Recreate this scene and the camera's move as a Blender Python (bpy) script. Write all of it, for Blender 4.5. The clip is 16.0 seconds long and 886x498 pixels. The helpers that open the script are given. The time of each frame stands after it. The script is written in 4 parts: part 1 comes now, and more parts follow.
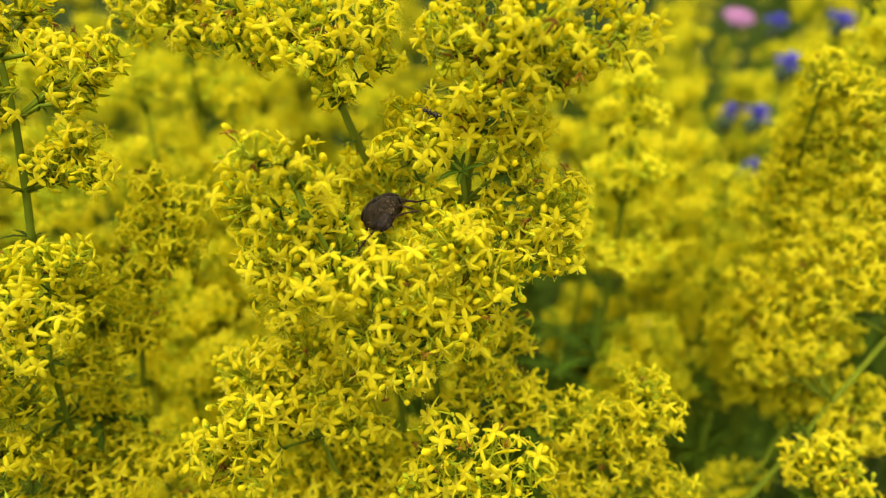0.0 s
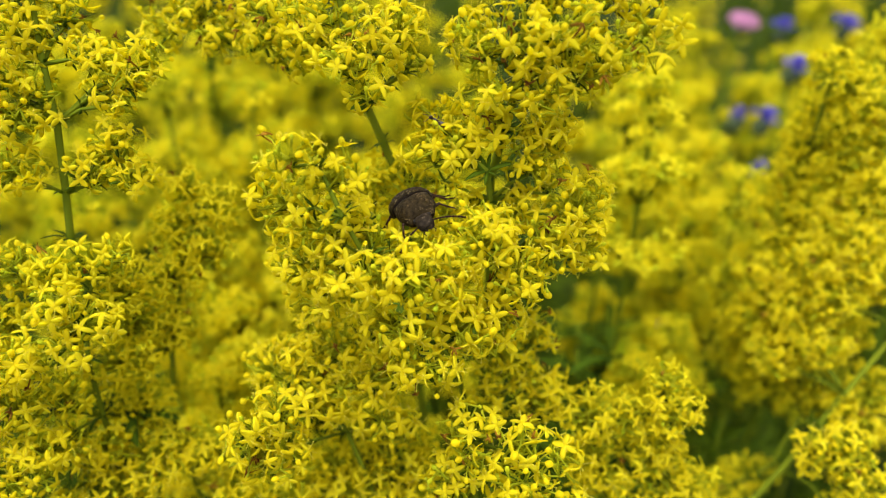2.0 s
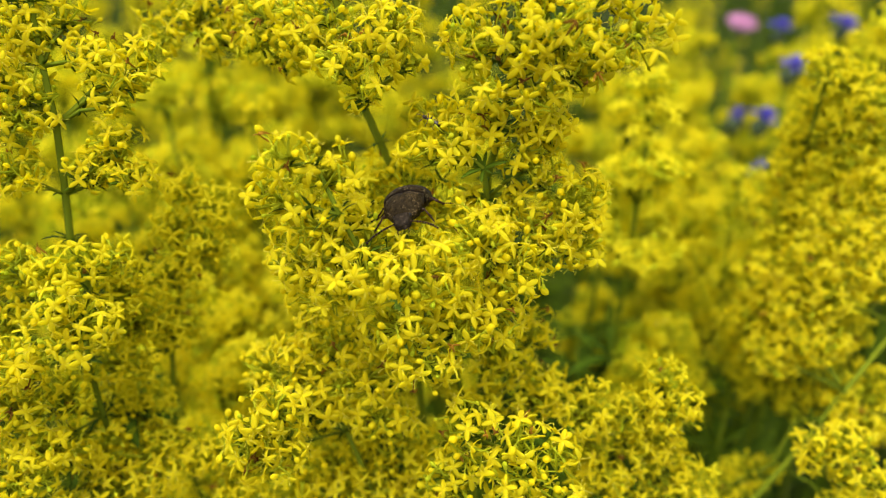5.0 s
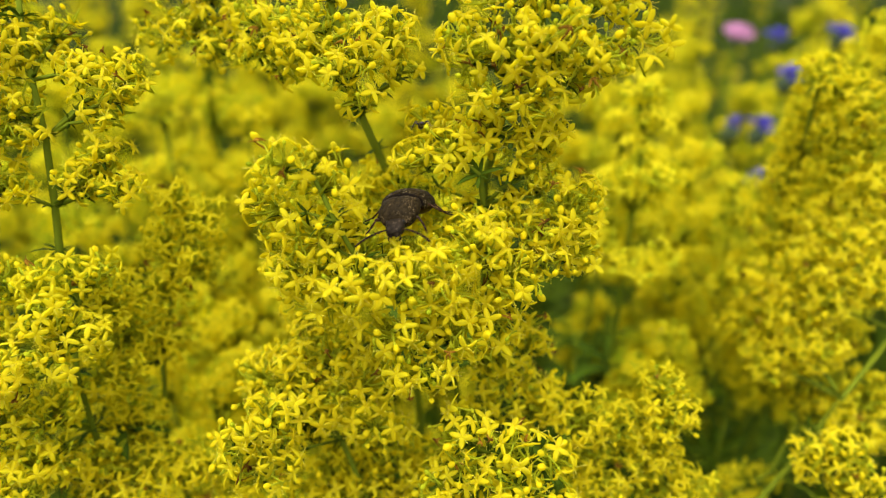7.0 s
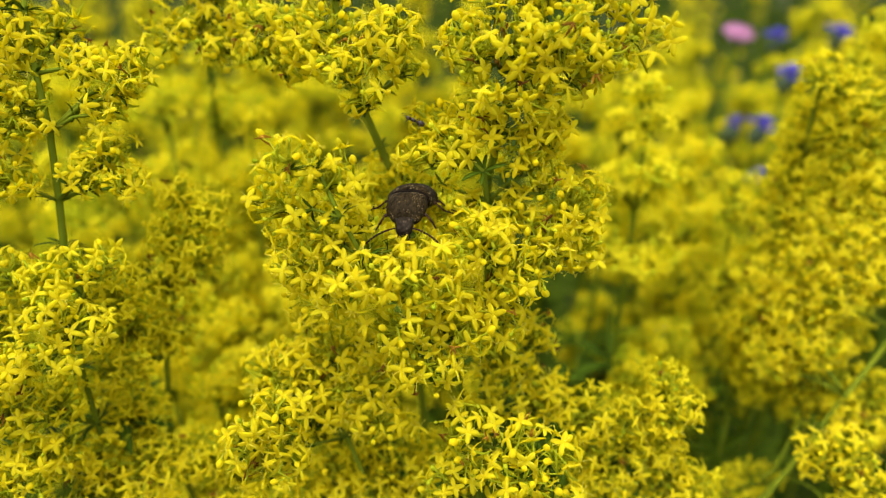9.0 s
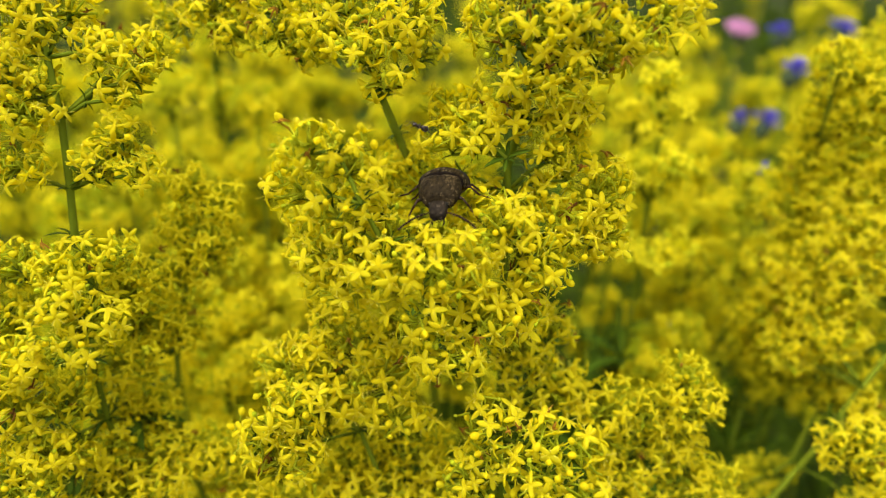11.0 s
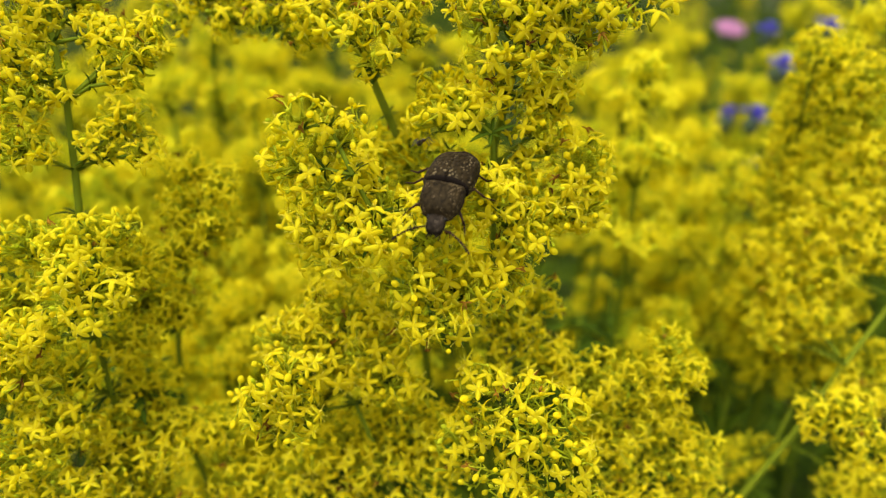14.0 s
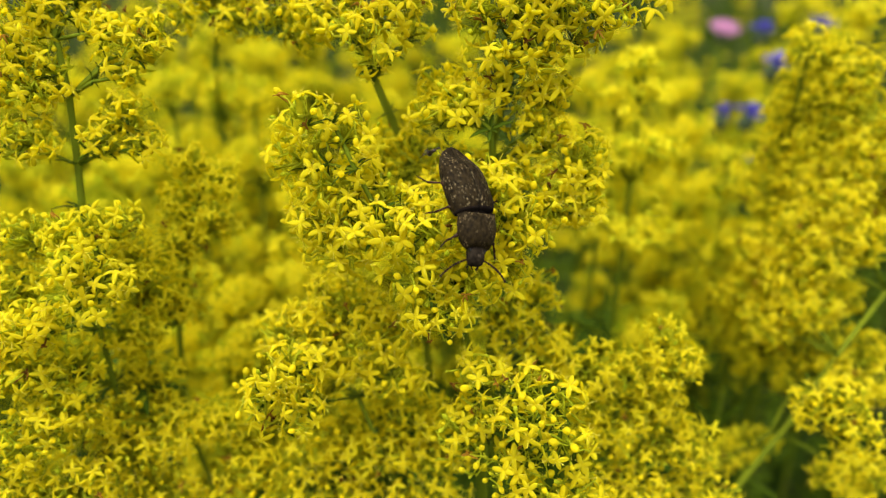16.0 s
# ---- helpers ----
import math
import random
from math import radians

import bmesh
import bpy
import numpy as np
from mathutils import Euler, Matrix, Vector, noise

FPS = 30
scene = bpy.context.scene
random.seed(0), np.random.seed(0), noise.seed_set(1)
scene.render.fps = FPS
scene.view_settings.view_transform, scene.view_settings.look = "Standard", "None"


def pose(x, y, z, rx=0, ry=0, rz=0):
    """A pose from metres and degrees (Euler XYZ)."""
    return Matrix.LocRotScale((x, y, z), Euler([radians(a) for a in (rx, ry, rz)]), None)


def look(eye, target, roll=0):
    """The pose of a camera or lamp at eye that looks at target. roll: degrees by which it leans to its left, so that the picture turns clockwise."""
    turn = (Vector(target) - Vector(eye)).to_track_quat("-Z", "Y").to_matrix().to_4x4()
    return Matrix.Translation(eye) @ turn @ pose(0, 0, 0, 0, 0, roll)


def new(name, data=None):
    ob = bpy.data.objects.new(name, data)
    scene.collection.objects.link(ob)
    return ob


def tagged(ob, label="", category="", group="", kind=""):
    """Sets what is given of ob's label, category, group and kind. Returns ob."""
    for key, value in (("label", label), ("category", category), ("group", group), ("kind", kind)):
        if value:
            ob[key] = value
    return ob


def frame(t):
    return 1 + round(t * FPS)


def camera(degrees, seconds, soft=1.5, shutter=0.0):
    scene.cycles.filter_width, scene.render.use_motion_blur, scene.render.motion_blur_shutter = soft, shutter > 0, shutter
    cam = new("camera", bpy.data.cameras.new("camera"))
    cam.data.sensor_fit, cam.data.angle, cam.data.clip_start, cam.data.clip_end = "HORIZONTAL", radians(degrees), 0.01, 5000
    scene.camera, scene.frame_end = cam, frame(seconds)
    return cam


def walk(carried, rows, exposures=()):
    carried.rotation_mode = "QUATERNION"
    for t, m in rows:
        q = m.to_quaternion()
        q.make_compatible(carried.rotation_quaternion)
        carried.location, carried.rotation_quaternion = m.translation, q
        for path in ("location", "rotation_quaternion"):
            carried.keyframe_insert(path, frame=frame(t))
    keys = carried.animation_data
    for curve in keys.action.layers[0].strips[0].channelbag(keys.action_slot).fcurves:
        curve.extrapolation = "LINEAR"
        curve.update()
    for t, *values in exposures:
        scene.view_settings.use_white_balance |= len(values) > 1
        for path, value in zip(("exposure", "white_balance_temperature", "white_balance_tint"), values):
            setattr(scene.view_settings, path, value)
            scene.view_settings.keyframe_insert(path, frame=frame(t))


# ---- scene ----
# ---- camera ----
cam = camera(69.1, 16.0, soft=1.15)
cam.data.dof.use_dof = True
cam.data.dof.focus_distance = 0.081
cam.data.dof.aperture_fstop = 12.0
CAMERA_ROWS = [
    (0.0, 0.00429, 0.00623, 0.49927, 63.26, -1.032, -0.06),
    (0.5, 0.00252, 0.00566, 0.49854, 63.325, -1.074, -0.155),
    (1.0, 0.00174, 0.00513, 0.49871, 63.393, -0.97, -0.111),
    (1.5, 0.00121, 0.00423, 0.49829, 63.644, -0.766, 0.071),
    (2.0, 0.00044, 0.0038, 0.49938, 63.675, -0.773, -0.065),
    (2.5, 0.00077, 0.00312, 0.49838, 63.806, -0.693, -0.009),
    (3.0, 0.00075, 0.00299, 0.498, 64.001, -0.551, -0.051),
    (3.5, 0.00272, 0.00369, 0.49765, 64.06, -0.194, 0.02),
    (4.0, 0.00064, 0.00334, 0.49887, 64.042, -0.302, -0.076),
    (6.5, 0.00197, 0.00287, 0.49822, 64.842, -0.082, -0.156),
    (7.0, 0.00218, 0.00304, 0.49839, 65.064, -0.015, -0.118),
    (7.5, 0.00228, 0.00403, 0.49889, 65.053, 0.008, -0.232),
    (8.0, 0.00162, 0.00284, 0.4988, 65.119, 0.001, -0.218),
    (8.5, 0.00246, 0.00199, 0.49983, 65.256, 0.014, -0.17),
    (9.0, 0.00155, 0.00216, 0.49757, 65.349, 0.152, -0.222),
    (11.5, -0.00289, 0.00378, 0.49553, 65.145, -0.15, -0.729),
    (12.0, -0.00341, 0.00272, 0.49547, 65.37, -0.039, -0.702),
    (12.5, -0.00281, 0.00221, 0.49599, 65.425, -0.134, -0.785),
    (13.0, -0.00318, 0.00236, 0.49591, 65.564, -0.025, -0.86),
    (13.5, -0.00212, 0.00177, 0.49675, 65.589, -0.024, -0.981),
    (14.0, -0.00083, -0.00169, 0.49298, 65.915, 0.367, -0.997),
    (14.5, -0.00289, -0.00308, 0.49244, 66.015, 0.435, -1.159),
    (15.0, -0.00305, -0.00437, 0.49226, 65.985, 0.38, -1.245),
    (15.5, -0.00161, -0.00482, 0.49128, 66.203, 0.516, -1.224),
    (16.0, -0.00084, -0.00389, 0.49243, 66.068, 0.612, -1.244),
]
walk(cam, [(t, pose(*row)) for t, *row in CAMERA_ROWS])

# ---- light: a bright overcast sky ----
world = bpy.data.worlds.new("overcast_sky")
scene.world = world
world.use_nodes = True
wn, wl = world.node_tree.nodes, world.node_tree.links
sky = wn.new("ShaderNodeTexSky")
sky.sky_type = "NISHITA"
sky.sun_disc = False
sky.sun_elevation, sky.sun_rotation = radians(76), radians(215)
sky.dust_density = 4.0
soft_sky = wn.new("ShaderNodeHueSaturation")
soft_sky.inputs["Saturation"].default_value = 0.35
wl.new(sky.outputs[0], soft_sky.inputs["Color"])
wl.new(soft_sky.outputs[0], wn["Background"].inputs["Color"])
wn["Background"].inputs["Strength"].default_value = 0.15
sun = new("sun", bpy.data.lights.new("sun", "SUN"))
sun.data.energy, sun.data.angle, sun.data.color = 1.45, radians(62), (1.0, 0.97, 0.90)
sun.matrix_basis = look((-0.30, -0.62, 2.0), (0, 0, 0))
scene.view_settings.exposure = 1.08

MM = 0.001
rng = np.random.default_rng(7)


# ---- materials ----
def material(name, low, high, rough=0.5, grain=900.0, relief=0.15, translucent=0.0, spread=0.5, shine=0.5):
    """Two tones mixed by a fine grain, broad stains and a chance value for each piece."""
    m = bpy.data.materials.new(name)
    m.use_nodes = True
    n, l = m.node_tree.nodes, m.node_tree.links
    b = n["Principled BSDF"]
    co = n.new("ShaderNodeTexCoord")
    fine, broad = n.new("ShaderNodeTexNoise"), n.new("ShaderNodeTexNoise")
    fine.inputs["Scale"].default_value, broad.inputs["Scale"].default_value = grain, grain / 7
    fine.inputs["Detail"].default_value = 4
    for t in (fine, broad):
        l.new(co.outputs["Object"], t.inputs["Vector"])
    island, thing = n.new("ShaderNodeNewGeometry"), n.new("ShaderNodeObjectInfo")

    def calc(op, a, c):
        k = n.new("ShaderNodeMath")
        k.operation = op
        for i, v in enumerate((a, c)):
            if isinstance(v, (int, float)):
                k.inputs[i].default_value = v
            else:
                l.new(v, k.inputs[i])
        return k.outputs[0]

    chance = calc("MULTIPLY", calc("ADD", island.outputs["Random Per Island"], thing.outputs["Random"]), spread / 2)
    grainy = calc("MULTIPLY", calc("ADD", fine.outputs["Fac"], broad.outputs["Fac"]), (1 - spread) / 2)
    ramp = n.new("ShaderNodeValToRGB")
    ramp.color_ramp.elements[0].color, ramp.color_ramp.elements[1].color = (*low, 1), (*high, 1)
    ramp.color_ramp.elements[0].position, ramp.color_ramp.elements[1].position = 0.25, 0.75
    l.new(calc("ADD", chance, grainy), ramp.inputs["Fac"])
    l.new(ramp.outputs["Color"], b.inputs["Base Color"])
    b.inputs["Roughness"].default_value, b.inputs["Specular IOR Level"].default_value = rough, shine
    bump = n.new("ShaderNodeBump")
    bump.inputs["Strength"].default_value, bump.inputs["Distance"].default_value = relief, 0.0001
    l.new(fine.outputs["Fac"], bump.inputs["Height"])
    l.new(bump.outputs["Normal"], b.inputs["Normal"])
    if translucent:
        tr, mix = n.new("ShaderNodeBsdfTranslucent"), n.new("ShaderNodeMixShader")
        l.new(ramp.outputs["Color"], tr.inputs["Color"])
        mix.inputs["Fac"].default_value = translucent
        l.new(b.outputs[0], mix.inputs[1]), l.new(tr.outputs[0], mix.inputs[2])
        l.new(mix.outputs[0], n["Material Output"].inputs["Surface"])
    return m


PETAL = material("yellow_petal", (0.838, 0.725, 0.009), (0.947, 0.877, 0.032), 0.78, 2200, 0.35, 0.71, shine=0.10)
BUD = material("yellow_green_bud", (0.70, 0.62, 0.012), (0.93, 0.79, 0.012), 0.7, 1200, 0.15, 0.62, 0.85, shine=0.08)
YOUNG_BUD = material("unripe_lime_bud", (0.42, 0.50, 0.012), (0.74, 0.72, 0.022), 0.7, 1200, 0.15, 0.5, 0.8, shine=0.08)
STAMEN = material("yellow_stamen", (0.84, 0.70, 0.02), (0.92, 0.83, 0.10), 0.7, 2000, 0.1, 0.3, shine=0.1)
GREEN = material("lime_green_pedicel", (0.40, 0.455, 0.012), (0.66, 0.655, 0.024), 0.65, 800, 0.2, 0.6, shine=0.08)
STEM = material("green_stem", (0.115, 0.160, 0.006), (0.22, 0.26, 0.012), 0.75, 500, 0.3, 0.15, shine=0.05)
LEAF = material("green_leaf", (0.042, 0.088, 0.003), (0.11, 0.165, 0.006), 0.7, 500, 0.3, 0.3, shine=0.06)
WITHERED = material("withered_brown", (0.10, 0.038, 0.004), (0.46, 0.23, 0.014), 0.9, 1800, 0.5, 0.3, 0.7, shine=0.1)
GRASS = material("meadow_grass", (0.022, 0.055, 0.005), (0.075, 0.13, 0.012), 0.8, 60, 0.3, 0.3, 0.7, shine=0.06)
SOIL = material("dark_meadow_soil", (0.018, 0.022, 0.006), (0.05, 0.055, 0.014), 0.95, 40, 0.6, shine=0.05)
BLUE = material("violet_blue_floret", (0.05, 0.045, 0.32), (0.13, 0.11, 0.52), 0.7, 400, 0.3, 0.3, shine=0.1)
PINK = material("pink_floret", (0.50, 0.17, 0.36), (0.72, 0.36, 0.55), 0.7, 400, 0.3, 0.3, shine=0.1)
BRACT = material("bract_green", (0.04, 0.07, 0.03), (0.10, 0.14, 0.06), 0.7, 300, 0.3)
LEG = material("dark_brown_leg", (0.010, 0.005, 0.0015), (0.045, 0.018, 0.005), 0.5, 2500, 0.3, shine=0.15)
ANT = material("black_ant_shell", (0.010, 0.006, 0.005), (0.035, 0.018, 0.012), 0.3, 3000, 0.2)
# shade of the crease between thorax and wing cases, put into the colour
CREASE_SHADE = material("matt_black_crease_shade", (0.004, 0.003, 0.002), (0.010, 0.007, 0.005), 0.95, 2500, 0.2, shine=0.03)
EYE_BLACK = material("black_eye", (0.004, 0.004, 0.003), (0.012, 0.010, 0.007), 0.5, 3000, 0.1, shine=0.2)


def shell_material(name, base, pale, ribs, flecks):
    """Dark brown beetle shell with pale scale flecks, pits and lengthwise grooves."""
    m = bpy.data.materials.new(name)
    m.use_nodes = True
    n, l = m.node_tree.nodes, m.node_tree.links
    b = n["Principled BSDF"]
    co = n.new("ShaderNodeTexCoord")
    blotch, cells, patch = n.new("ShaderNodeTexNoise"), n.new("ShaderNodeTexVoronoi"), n.new("ShaderNodeTexNoise")
    blotch.inputs["Scale"].default_value, cells.inputs["Scale"].default_value, patch.inputs["Scale"].default_value = 2600, flecks, 700
    blotch.inputs["Detail"].default_value = 5
    drawn = n.new("ShaderNodeMapping")
    drawn.inputs["Scale"].default_value = (1.0, 0.55, 1.0)
    l.new(co.outputs["Object"], drawn.inputs["Vector"])
    for t in (blotch, cells, patch):
        l.new(drawn.outputs["Vector"], t.inputs["Vector"])
    tone = n.new("ShaderNodeValToRGB")
    tone.color_ramp.elements[0].color, tone.color_ramp.elements[1].color = (*[v * 0.40 for v in base], 1), (*[v * 2.1 for v in base], 1)
    tone.color_ramp.elements[0].position, tone.color_ramp.elements[1].position = 0.32, 0.68
    l.new(blotch.outputs["Fac"], tone.inputs["Fac"])
    spot, where, both = n.new("ShaderNodeValToRGB"), n.new("ShaderNodeValToRGB"), n.new("ShaderNodeMath")
    spot.color_ramp.elements[0].position, spot.color_ramp.elements[1].position = 0.14, 0.40
    spot.color_ramp.elements[0].color, spot.color_ramp.elements[1].color = (1, 1, 1, 1), (0, 0, 0, 1)
    where.color_ramp.elements[0].position, where.color_ramp.elements[1].position = 0.44, 0.54
    l.new(cells.outputs["Distance"], spot.inputs["Fac"]), l.new(patch.outputs["Fac"], where.inputs["Fac"])
    both.operation = "MULTIPLY"
    l.new(spot.outputs["Color"], both.inputs[0]), l.new(where.outputs["Color"], both.inputs[1])
    mix = n.new("ShaderNodeMix")
    mix.data_type = "RGBA"
    mix.inputs[7].default_value = (*pale, 1)
    l.new(both.outputs[0], mix.inputs[0]), l.new(tone.outputs["Color"], mix.inputs[6])
    l.new(mix.outputs[2], b.inputs["Base Color"])
    b.inputs["Roughness"].default_value, b.inputs["Specular IOR Level"].default_value = 0.66, 0.06
    height = n.new("ShaderNodeMath")
    height.operation = "MULTIPLY_ADD"
    height.inputs[1].default_value = 0.5
    wave = n.new("ShaderNodeTexWave")
    wave.bands_direction = "X"
    wave.inputs["Scale"].default_value, wave.inputs["Distortion"].default_value = ribs, 0.6
    l.new(co.outputs["Object"], wave.inputs["Vector"])
    l.new(wave.outputs["Fac"], height.inputs[0]), l.new(cells.outputs["Distance"], height.inputs[2])
    bump = n.new("ShaderNodeBump")
    bump.inputs["Strength"].default_value, bump.inputs["Distance"].default_value = 1.0, 0.00008
    l.new(height.outputs[0], bump.inputs["Height"]), l.new(bump.outputs["Normal"], b.inputs["Normal"])
    return m


ELYTRON = shell_material("dark_brown_elytron", (0.0130, 0.0082, 0.0026), (0.16, 0.120, 0.055), 560, 3100)
HEAD_SHELL = shell_material("black_brown_head", (0.013, 0.009, 0.005), (0.07, 0.05, 0.03), 5, 3000)
PRONOTUM = shell_material("brown_pronotum", (0.0150, 0.0096, 0.0032), (0.15, 0.105, 0.045), 5, 4200)


# ---- mesh helpers ----
class Shape:
    """Corners, triangles and material slots, in millimetres."""

    def __init__(self):
        self.v, self.f, self.m = [], [], []

    def add(self, verts, faces, slot=0):
        k = len(self.v)
        self.v.extend(tuple(p) for p in verts)
        for q in faces:
            for i in range(1, len(q) - 1):
                self.f.append((k + q[0], k + q[i], k + q[i + 1]))
                self.m.append(slot)
        return self

    def rings(self, rings, slot=0, cap=True):
        n = len(rings[0])
        verts = [p for r in rings for p in r]
        faces = [(j * n + i, j * n + (i + 1) % n, (j + 1) * n + (i + 1) % n, (j + 1) * n + i) for j in range(len(rings) - 1) for i in range(n)]
        if cap:
            faces += [tuple(range(n - 1, -1, -1)), tuple(range((len(rings) - 1) * n, len(rings) * n))]
        return self.add(verts, faces, slot)

    def tube(self, points, radii, sides=5, slot=0, ridge=0.0):
        pts = [Vector(p) for p in points]
        rings = []
        for i, p in enumerate(pts):
            d = (pts[min(i + 1, len(pts) - 1)] - pts[max(i - 1, 0)]).normalized()
            a = d.cross(Vector((0.31, 0.95, 0.11))).normalized()
            b = d.cross(a)
            r = radii[i] if not isinstance(radii, (int, float)) else radii
            rings.append([p + (a * math.cos(w) + b * math.sin(w)) * r * (1 + ridge * math.cos(4 * w)) for w in (2 * math.pi * k / sides for k in range(sides))])
        return self.rings(rings, slot)

    def blob(self, centre, radii, rings=5, sides=7, slot=0, lobes=0.0, turn=None):
        turn = turn or Matrix.Identity(3)
        rows = []
        for j in range(rings):
            a = math.pi * (j + 0.5) / rings
            rows.append([Vector(centre) + turn @ Vector((radii[0] * math.sin(a) * math.cos(w) * (1 + lobes * math.cos(4 * w)), radii[1] * math.sin(a) * math.sin(w) * (1 + lobes * math.cos(4 * w)), -radii[2] * math.cos(a)))
                         for w in (2 * math.pi * k / sides for k in range(sides))])
        return self.rings(rows, slot)

    def mesh(self, name, materials, smooth=True):
        return fill(name, np.array(self.v, float) * MM, np.array(self.f, int), np.array(self.m, int), materials, smooth)


def fill(name, v, f, m, materials, smooth=True):
    me = bpy.data.meshes.new(name)
    me.vertices.add(len(v))
    me.vertices.foreach_set("co", v.astype(np.float32).ravel())
    me.loops.add(len(f) * 3)
    me.loops.foreach_set("vertex_index", f.astype(np.int32).ravel())
    me.polygons.add(len(f))
    me.polygons.foreach_set("loop_start", np.arange(0, len(f) * 3, 3, dtype=np.int32))
    me.polygons.foreach_set("loop_total", np.full(len(f), 3, dtype=np.int32))
    me.polygons.foreach_set("material_index", m.astype(np.int32))
    me.polygons.foreach_set("use_smooth", np.full(len(f), smooth))
    for k in materials:
        me.materials.append(k)
    me.update()
    me.validate()
    return me


def stamp(name, shapes, picks, turns, places, sizes, materials, origin, smooth=True):
    """One mesh of many copies of the shapes, in metres about the origin."""
    vs, fs, ms, k = [], [], [], 0
    for i, sh in enumerate(shapes):
        w = np.nonzero(picks == i)[0]
        if not len(w):
            continue
        v, f, m = np.array(sh.v, float), np.array(sh.f, int), np.array(sh.m, int)
        p = np.einsum("nij,vj->nvi", turns[w] * sizes[w][:, None, None], v) + places[w][:, None, :]
        vs.append(p.reshape(-1, 3))
        fs.append((f[None] + (k + np.arange(len(w)) * len(v))[:, None, None]).reshape(-1, 3))
        ms.append(np.tile(m, len(w)))
        k += len(w) * len(v)
    return fill(name, (np.concatenate(vs) - np.array(origin)) * MM, np.concatenate(fs), np.concatenate(ms), materials, smooth)


def part(name, mesh, parent, label="", m=None):
    ob = new(name, mesh)
    ob.parent = parent
    if m is not None:
        ob.matrix_basis = m
    return tagged(ob, label)


def frames_of(normals, spin):
    """Turns whose z axis is the normal, spun about it."""
    z = normals / np.linalg.norm(normals, axis=1, keepdims=True)
    a = np.where(np.abs(z[:, 2:3]) < 0.9, [[0, 0, 1.0]], [[1.0, 0, 0]])
    x = np.cross(a, z)
    x /= np.linalg.norm(x, axis=1, keepdims=True)
    y = np.cross(z, x)
    c, s = np.cos(spin)[:, None], np.sin(spin)[:, None]
    return np.stack([x * c + y * s, y * c - x * s, z], axis=2)


# ---- flowers of the bedstraw (millimetres, facing +z, base of the pedicel below) ----
def petal(sh, turn, rise, droop, twist, length=1.6, width=0.82, slot=0, curl=0.0):
    """Narrow and blunt, rounded above, with the edges bent down."""
    rows = []
    for s, w in ((0.05, 0.38), (0.25, 0.42), (0.50, 0.46), (0.74, 0.41), (0.91, 0.27), (1.0, 0.07)):
        z = rise * s - droop * s * s + curl * s ** 4
        rows.append([(length * s, -w * width, z - 0.07), (length * s, -0.55 * w * width, z + 0.05), (length * s, 0, z + 0.06), (length * s, 0.55 * w * width, z + 0.05), (length * s, w * width, z - 0.07), (length * s, 0, z - 0.22 * (1.1 - s) - 0.03)])
    c, q = math.cos(turn), math.sin(turn)

    def spun(p):
        x, y, z = p
        z += twist * y
        return (x * c - y * q, x * q + y * c, z)

    sh.rings([[spun(p) for p in r] for r in rows], slot)


def make_flower(r, rise, droop, size=1.0, petals=4):
    sh = Shape()
    for k in range(petals):
        petal(sh, k * math.pi / 2 + r.uniform(-0.16, 0.16), rise + r.uniform(-0.3, 0.3), droop + r.uniform(-0.25, 0.4), r.uniform(-0.3, 0.3), 1.64 * size * r.uniform(0.86, 1.08), curl=r.uniform(-0.25, 0.2))
    sh.blob((0, 0, 0.0), (0.28, 0.28, 0.13), 3, 7, 0)
    for k in range(4):
        w = k * math.pi / 2 + math.pi / 4 + r.uniform(-0.2, 0.2)
        d = r.uniform(0.75, 1.15)
        tip = (math.cos(w) * d, math.sin(w) * d, r.uniform(0.25, 0.85))
        sh.tube([(math.cos(w) * 0.2, math.sin(w) * 0.2, 0.02), tip], 0.035, 3, 2)
        sh.blob(tip, (0.10, 0.10, 0.10), 3, 4, 2)
    sh.blob((0, 0, -0.36), (0.27, 0.22, 0.28), 4, 6, 1)
    sh.tube([(0, 0, -0.5), (0.1, 0.05, -1.3), (r.uniform(-0.5, 0.5), r.uniform(-0.5, 0.5), -2.4)], (0.11, 0.11, 0.13), 5, 1)
    return sh


def make_inner_flower(r, rise, droop):
    """A flower deep in the head: fewer corners, no stamens."""
    sh = Shape()
    for k in range(4):
        w, lift, hang, long = k * math.pi / 2 + r.uniform(-0.16, 0.16), rise + r.uniform(-0.3, 0.3), droop + r.uniform(-0.25, 0.4), 1.64 * r.uniform(0.86, 1.08)
        c, q = math.cos(w), math.sin(w)
        rows = []
        for s, h in ((0.05, 0.31), (0.5, 0.38), (0.9, 0.22), (1.0, 0.06)):
            z = lift * s - hang * s * s
            rows.append([(long * s * c - y * q, long * s * q + y * c, z + u) for y, u in ((-h, -0.07), (0, 0.06), (h, -0.07), (0, -0.2 * (1.1 - s) - 0.03))])
        sh.rings(rows)
    sh.tube([(0, 0, -0.1), (0.1, 0.05, -1.3), (r.uniform(-0.5, 0.5), r.uniform(-0.5, 0.5), -2.4)], (0.16, 0.11, 0.13), 4, 1)
    return sh


def make_inner_bud(r, size, slot):
    sh = Shape().blob((0, 0, 0.12), (0.46 * size, 0.46 * size, 0.62 * size), 4, 6, slot, 0.06)
    return sh.tube([(0, 0, -0.4), (r.uniform(-0.4, 0.4), r.uniform(-0.4, 0.4), -2.4)], (0.18, 0.13), 4, 1)


